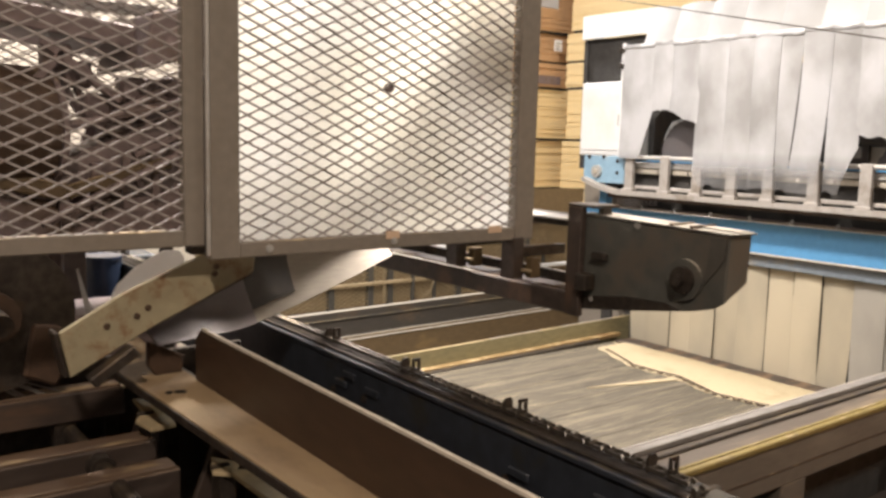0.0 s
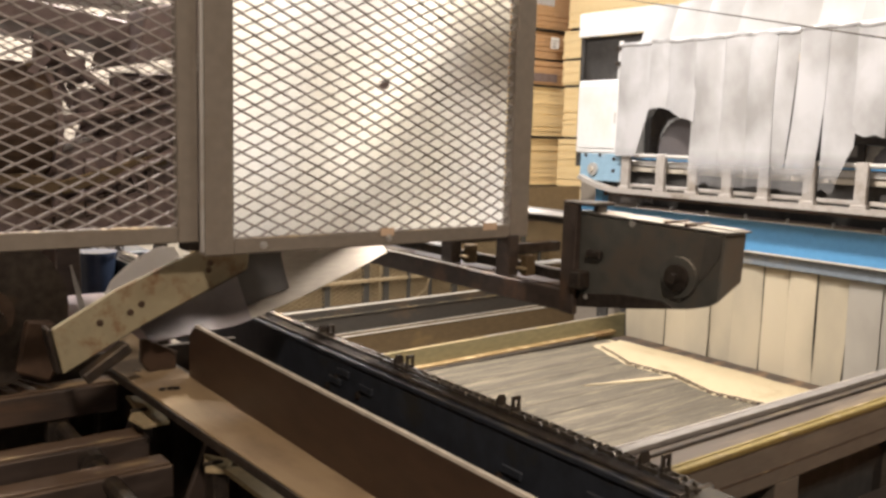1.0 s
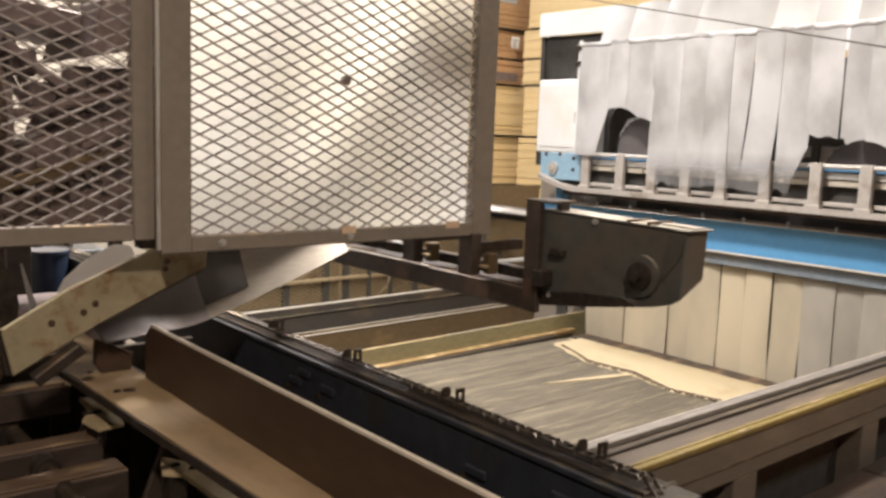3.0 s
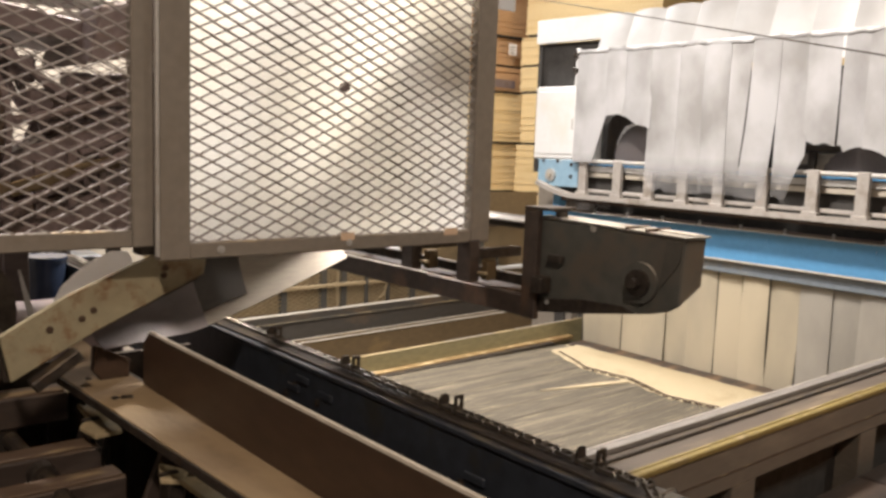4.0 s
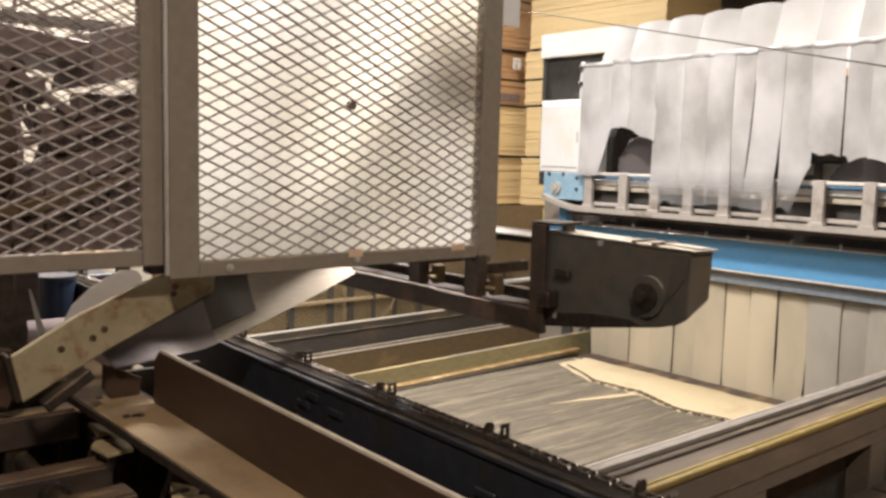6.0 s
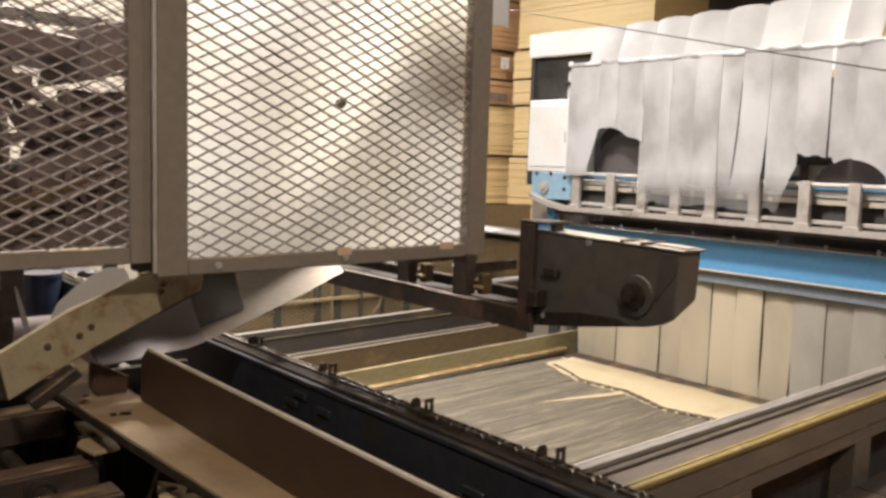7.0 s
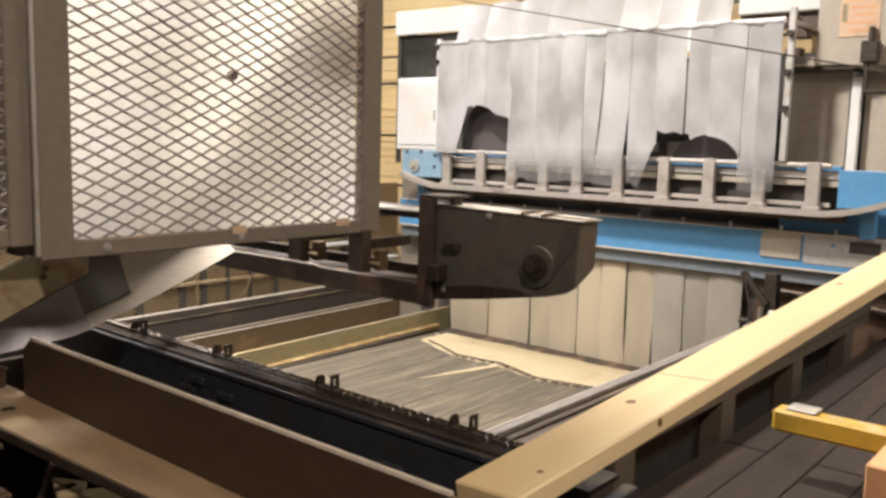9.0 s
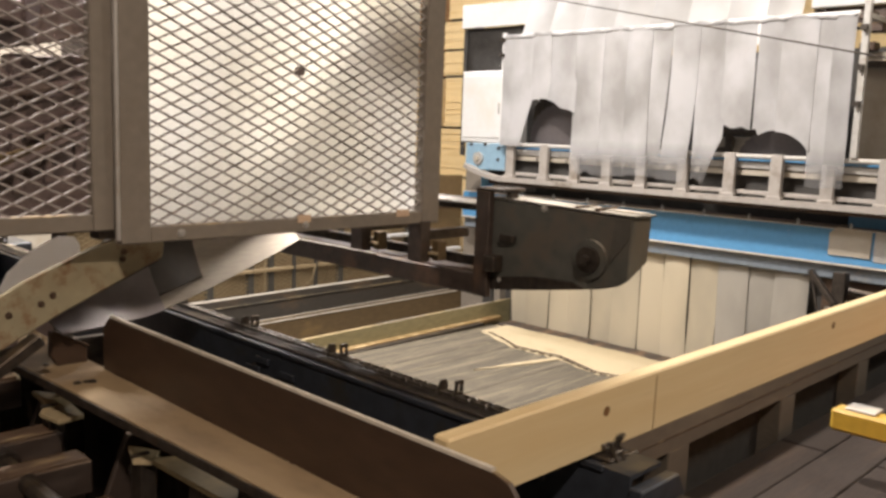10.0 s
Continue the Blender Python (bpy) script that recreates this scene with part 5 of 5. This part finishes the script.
for y, z, mtl in ((2.66, 0.82, M_REDBAR), (2.36, 0.74, M_REDBAR), (2.17, 0.72, M_REDBAR), (1.98, 0.66, M_BROWN)):
    cb = thing("cross_bar", (0.3, y, z), "brown greasy steel cross bar under the tray", "bar", "cross bars under the tray")
    part("bar", box(-0.5, 0.76, y - 0.04, y + 0.04, z - 0.09, z, 0.005), M_LOWBAR, cb)
    part("bar_top", box(-0.5, 0.75, y - 0.036, y + 0.036, z + 0.0005, z + 0.008, 0.002), mtl, cb, "rust-brown worn top strip")
    part("post", box(0.56, 0.62, y - 0.028, y + 0.028, -0.55, z - 0.0905, 0.003), M_BLACK, cb)
    part("post", box(-0.42, -0.36, y - 0.028, y + 0.028, -0.55, z - 0.0905, 0.003), M_BLACK, cb)
CLAMPS = [
    [(0.706, 2.81), (0.80, 2.76), (0.778, 2.68), (0.70, 2.73)],
    [(0.76, 2.54), (0.815, 2.48), (0.79, 2.25), (0.719, 2.243), (0.705, 2.335), (0.745, 2.40)],
    [(0.777, 1.966), (0.82, 1.89), (0.779, 1.836), (0.742, 1.869)],
    [(0.776, 1.865), (0.835, 1.83), (0.85, 1.50), (0.79, 1.50)],
]
for k, poly in enumerate(CLAMPS):
    cx, cy = sum(p[0] for p in poly) / len(poly), sum(p[1] for p in poly) / len(poly)
    bk = thing("tray_bracket", (cx, cy, 0.79), "dusty cream steel bracket plate below the tray edge", "bracket", "brackets under the tray")
    part("plate", prism(poly, "z", 0.790, 0.802, None, 0.002), M_CLAMP, bk)
    part("drop", box(cx - 0.02, cx + 0.02, cy - 0.03, cy + 0.03, -0.55, 0.7895, 0.003), M_BLACK, bk)
    if k < 3:
        part("slot_bolt", box(cx - 0.035, cx + 0.012, cy - 0.012, cy + 0.004, 0.8025, 0.809, 0.002), M_BLACK, bk)
sh = thing("tray_shaft", (0.6, 1.7, 0.70), "dark greasy drive shaft below the tray", "shaft")
part("shaft", rod((0.60, 0.9, 0.70), (0.60, 2.62, 0.70), 0.024, 12), M_BLACK, sh)
for y in (2.3, 1.75, 1.3):
    part("collar", rod((0.60, y - 0.03, 0.70), (0.60, y + 0.03, 0.70), 0.036, 16), M_BLACK, sh)
    part("pedestal", box(0.565, 0.635, y - 0.02, y + 0.02, 0.2 if y < 1.58 else -0.55, 0.66, 0.003), M_BLACK, sh)

# made-up dark sheets give the darkness under the tray, covering the lit floor
sk = thing("dark_blind", (0.3, 2.86, -0.55), "dark sheets added to hide the lit floor under and behind the tray", "machine panel")
part("sheet", box(-0.8, 1.24, 2.84, 2.86, -0.55, 0.86, 0.003), M_BLACK, sk)
part("sheet", box(0.925, 0.937, 0.9, 2.839, -0.55, 0.86, 0.003), M_BLACK, sk)
for y in (2.62, 2.08, 1.62):
    part("stay_plate", prism([(0.76, 0.60), (0.92, 0.60), (0.92, 0.785), (0.83, 0.785)], "y", y, y + 0.02, None, 0.003), M_LOWBAR, sk)
    part("stay_bolt", bolt((0.85, y - 0.0005, 0.69), (0, -1, 0), 0.014, 0.012), M_ZINC, sk)

# far side behind the gear
tp = thing("plastic_drum", (1.21, 4.5, -0.55), "glossy dark blue plastic drum standing behind the rail", "drum")
part("shell", rod((1.21, 4.5, -0.55), (1.21, 4.5, 0.95), 0.095, 28), M_TARP, tp, "", True)
part("lid", rod((1.21, 4.5, 0.9505), (1.21, 4.5, 0.968), 0.10, 28), M_TARP, tp, "", True)
# made-up box that only darkens the view below the far chain
db = thing("dark_filler_box", (1.25, 5.1, -0.55), "dark teal box added to fill the dark patch beyond the rail", "cabinet")
part("case", box(0.9, 1.62, 4.9, 5.3, -0.55, 0.90, 0.008), M_TEAL, db)
part("plinth", box(0.88, 1.64, 4.895, 5.31, -0.55, -0.45, 0.004), M_BLACK, db)
# made-up sheet: darkness behind the feeder, set before the pale bench
ls = thing("dark_backing", (0.45, 3.9, -0.55), "dark sheet added to darken the view behind the feeder", "screen")
part("sheet", box(-0.9, 0.98, 3.9, 3.92, -0.55, 1.24, 0.004), M_LOWBAR, ls)
part("stiffener", box(0.94, 0.98, 3.921, 3.96, -0.55, 1.24, 0.003), M_BLACK, ls)
pk = thing("pink_bag", (1.0, 6.4, 1.0), "pink plastic bag on the far bench", "bag")
part("bag", sheet(lambda u, v: (0.95 + 0.34 * u, 6.3 + 0.05 * math.sin(u * 3.1) * math.sin(v * 3.1), 0.98 + 0.14 * v * (0.7 + 0.3 * math.sin(u * 3.14))), 8, 6, 0.05), M_PINK, pk, "", True)
bench = thing("far_bench", (1.0, 6.4, -0.55), "pale steel bench beyond the rail", "bench")
part("top", box(-0.6, 1.9, 5.9, 7.0, 0.93, 0.97, 0.005), M_PALE, bench)
for x in (-0.5, 1.8):
    for y in (6.0, 6.9):
        part("leg", box(x - 0.03, x + 0.03, y - 0.03, y + 0.03, -0.55, 0.929), M_ZINC, bench)
lw = thing("pale_partition", (0.5, 7.6, -0.55), "pale wall panels behind the feeder", "partition")
for k in range(5):
    part("panel", box(-2.6 + k * 1.1, -1.53 + k * 1.1, 7.6, 7.66, -0.55, 3.4, 0.006), M_CREAM, lw)

# ---- the pine board that is swung onto the rail ----
board = thing("pine_board", (0, 0, 0), "fresh planed pine board with knots and a pencil mark", "board")
part("plank", box(0, 3.6, -0.07, 0.07, -0.019, 0.019, 0.004), M_PINE, board)
for x, y in ((0.46, 0.018), (0.10, -0.035), (1.6, 0.03), (2.3, -0.02)):
    part("knot", rod((x, y, 0.0186), (x, y, 0.0194), 0.011 if x > 0.3 else 0.006, 12), M_KNOT, board)
part("knot", rod((0.42, -0.0694, 0.004), (0.42, -0.0702, 0.004), 0.009, 12), M_KNOT, board)
part("pencil_mark", box(0.642, 0.645, -0.066, 0.060, 0.0188, 0.0194), M_KNOT, board)


def motions():
    BOARD = [
        (0.0, 2.90, -0.75, 1.00, 0, -2, -6), (7.2, 2.90, -0.75, 1.00, 0, -2, -6), (7.4, 2.05, 0.05, 1.10, 0, -3, 0), (7.5, 1.70, 0.36, 1.16, 0, -5, 0), (7.6, 1.44, 0.63, 1.15, 0, -5, 0), (7.7, 1.36, 0.60, 1.06, 0, -3, 0), (7.8, 1.33, 0.575, 1.01, 0, -2, 0),
        (7.9, 1.14, 0.60, 1.00, 0, -1, 0), (8.2, 0.844, 0.736, 0.97, -2, 0.7, -1.4), (8.4, 0.848, 0.804, 1.009, -4, 0.9, -1.3), (8.7, 1.0, 0.98, 0.985, -4, -6, -9),
        (9.0, 0.985, 0.90, 1.005, -5, -6.3, -4.5), (9.3, 0.925, 0.885, 1.005, -5, -4.8, -3.5), (9.4, 1.055, 0.935, 0.984, 18, -2.2, -1.8), (9.5, 1.084, 0.982, 0.988, 57, -1.6, 0),
        (9.6, 0.93, 0.93, 1.01, 83.5, -2.5, -1.0), (9.8, 0.91, 0.99, 0.99, 90, -2.4, -2.0), (10.0, 0.89, 1.02, 0.998, 91.5, -1.0, -2.0)]
    walk(board, [(t, pose(x, y, z, rx, ry, rz)) for t, x, y, z, rx, ry, rz in BOARD])
    saw_at = BLADES[0].location.copy()
    walk(BLADES[0], [(t, pose(saw_at.x, saw_at.y + d, saw_at.z + 0.2 * d)) for t, d in ((0.0, 0.0), (5.7, 0.0), (6.7, 0.14), (10.0, 0.14))])
    base = Matrix.Translation(-Vector(chain.location))
    for ob, s in LINK_OBS:
        walk(ob, [(k / 10, base @ on_chain(s + advance(k / 10))) for k in range(101)])


motions()
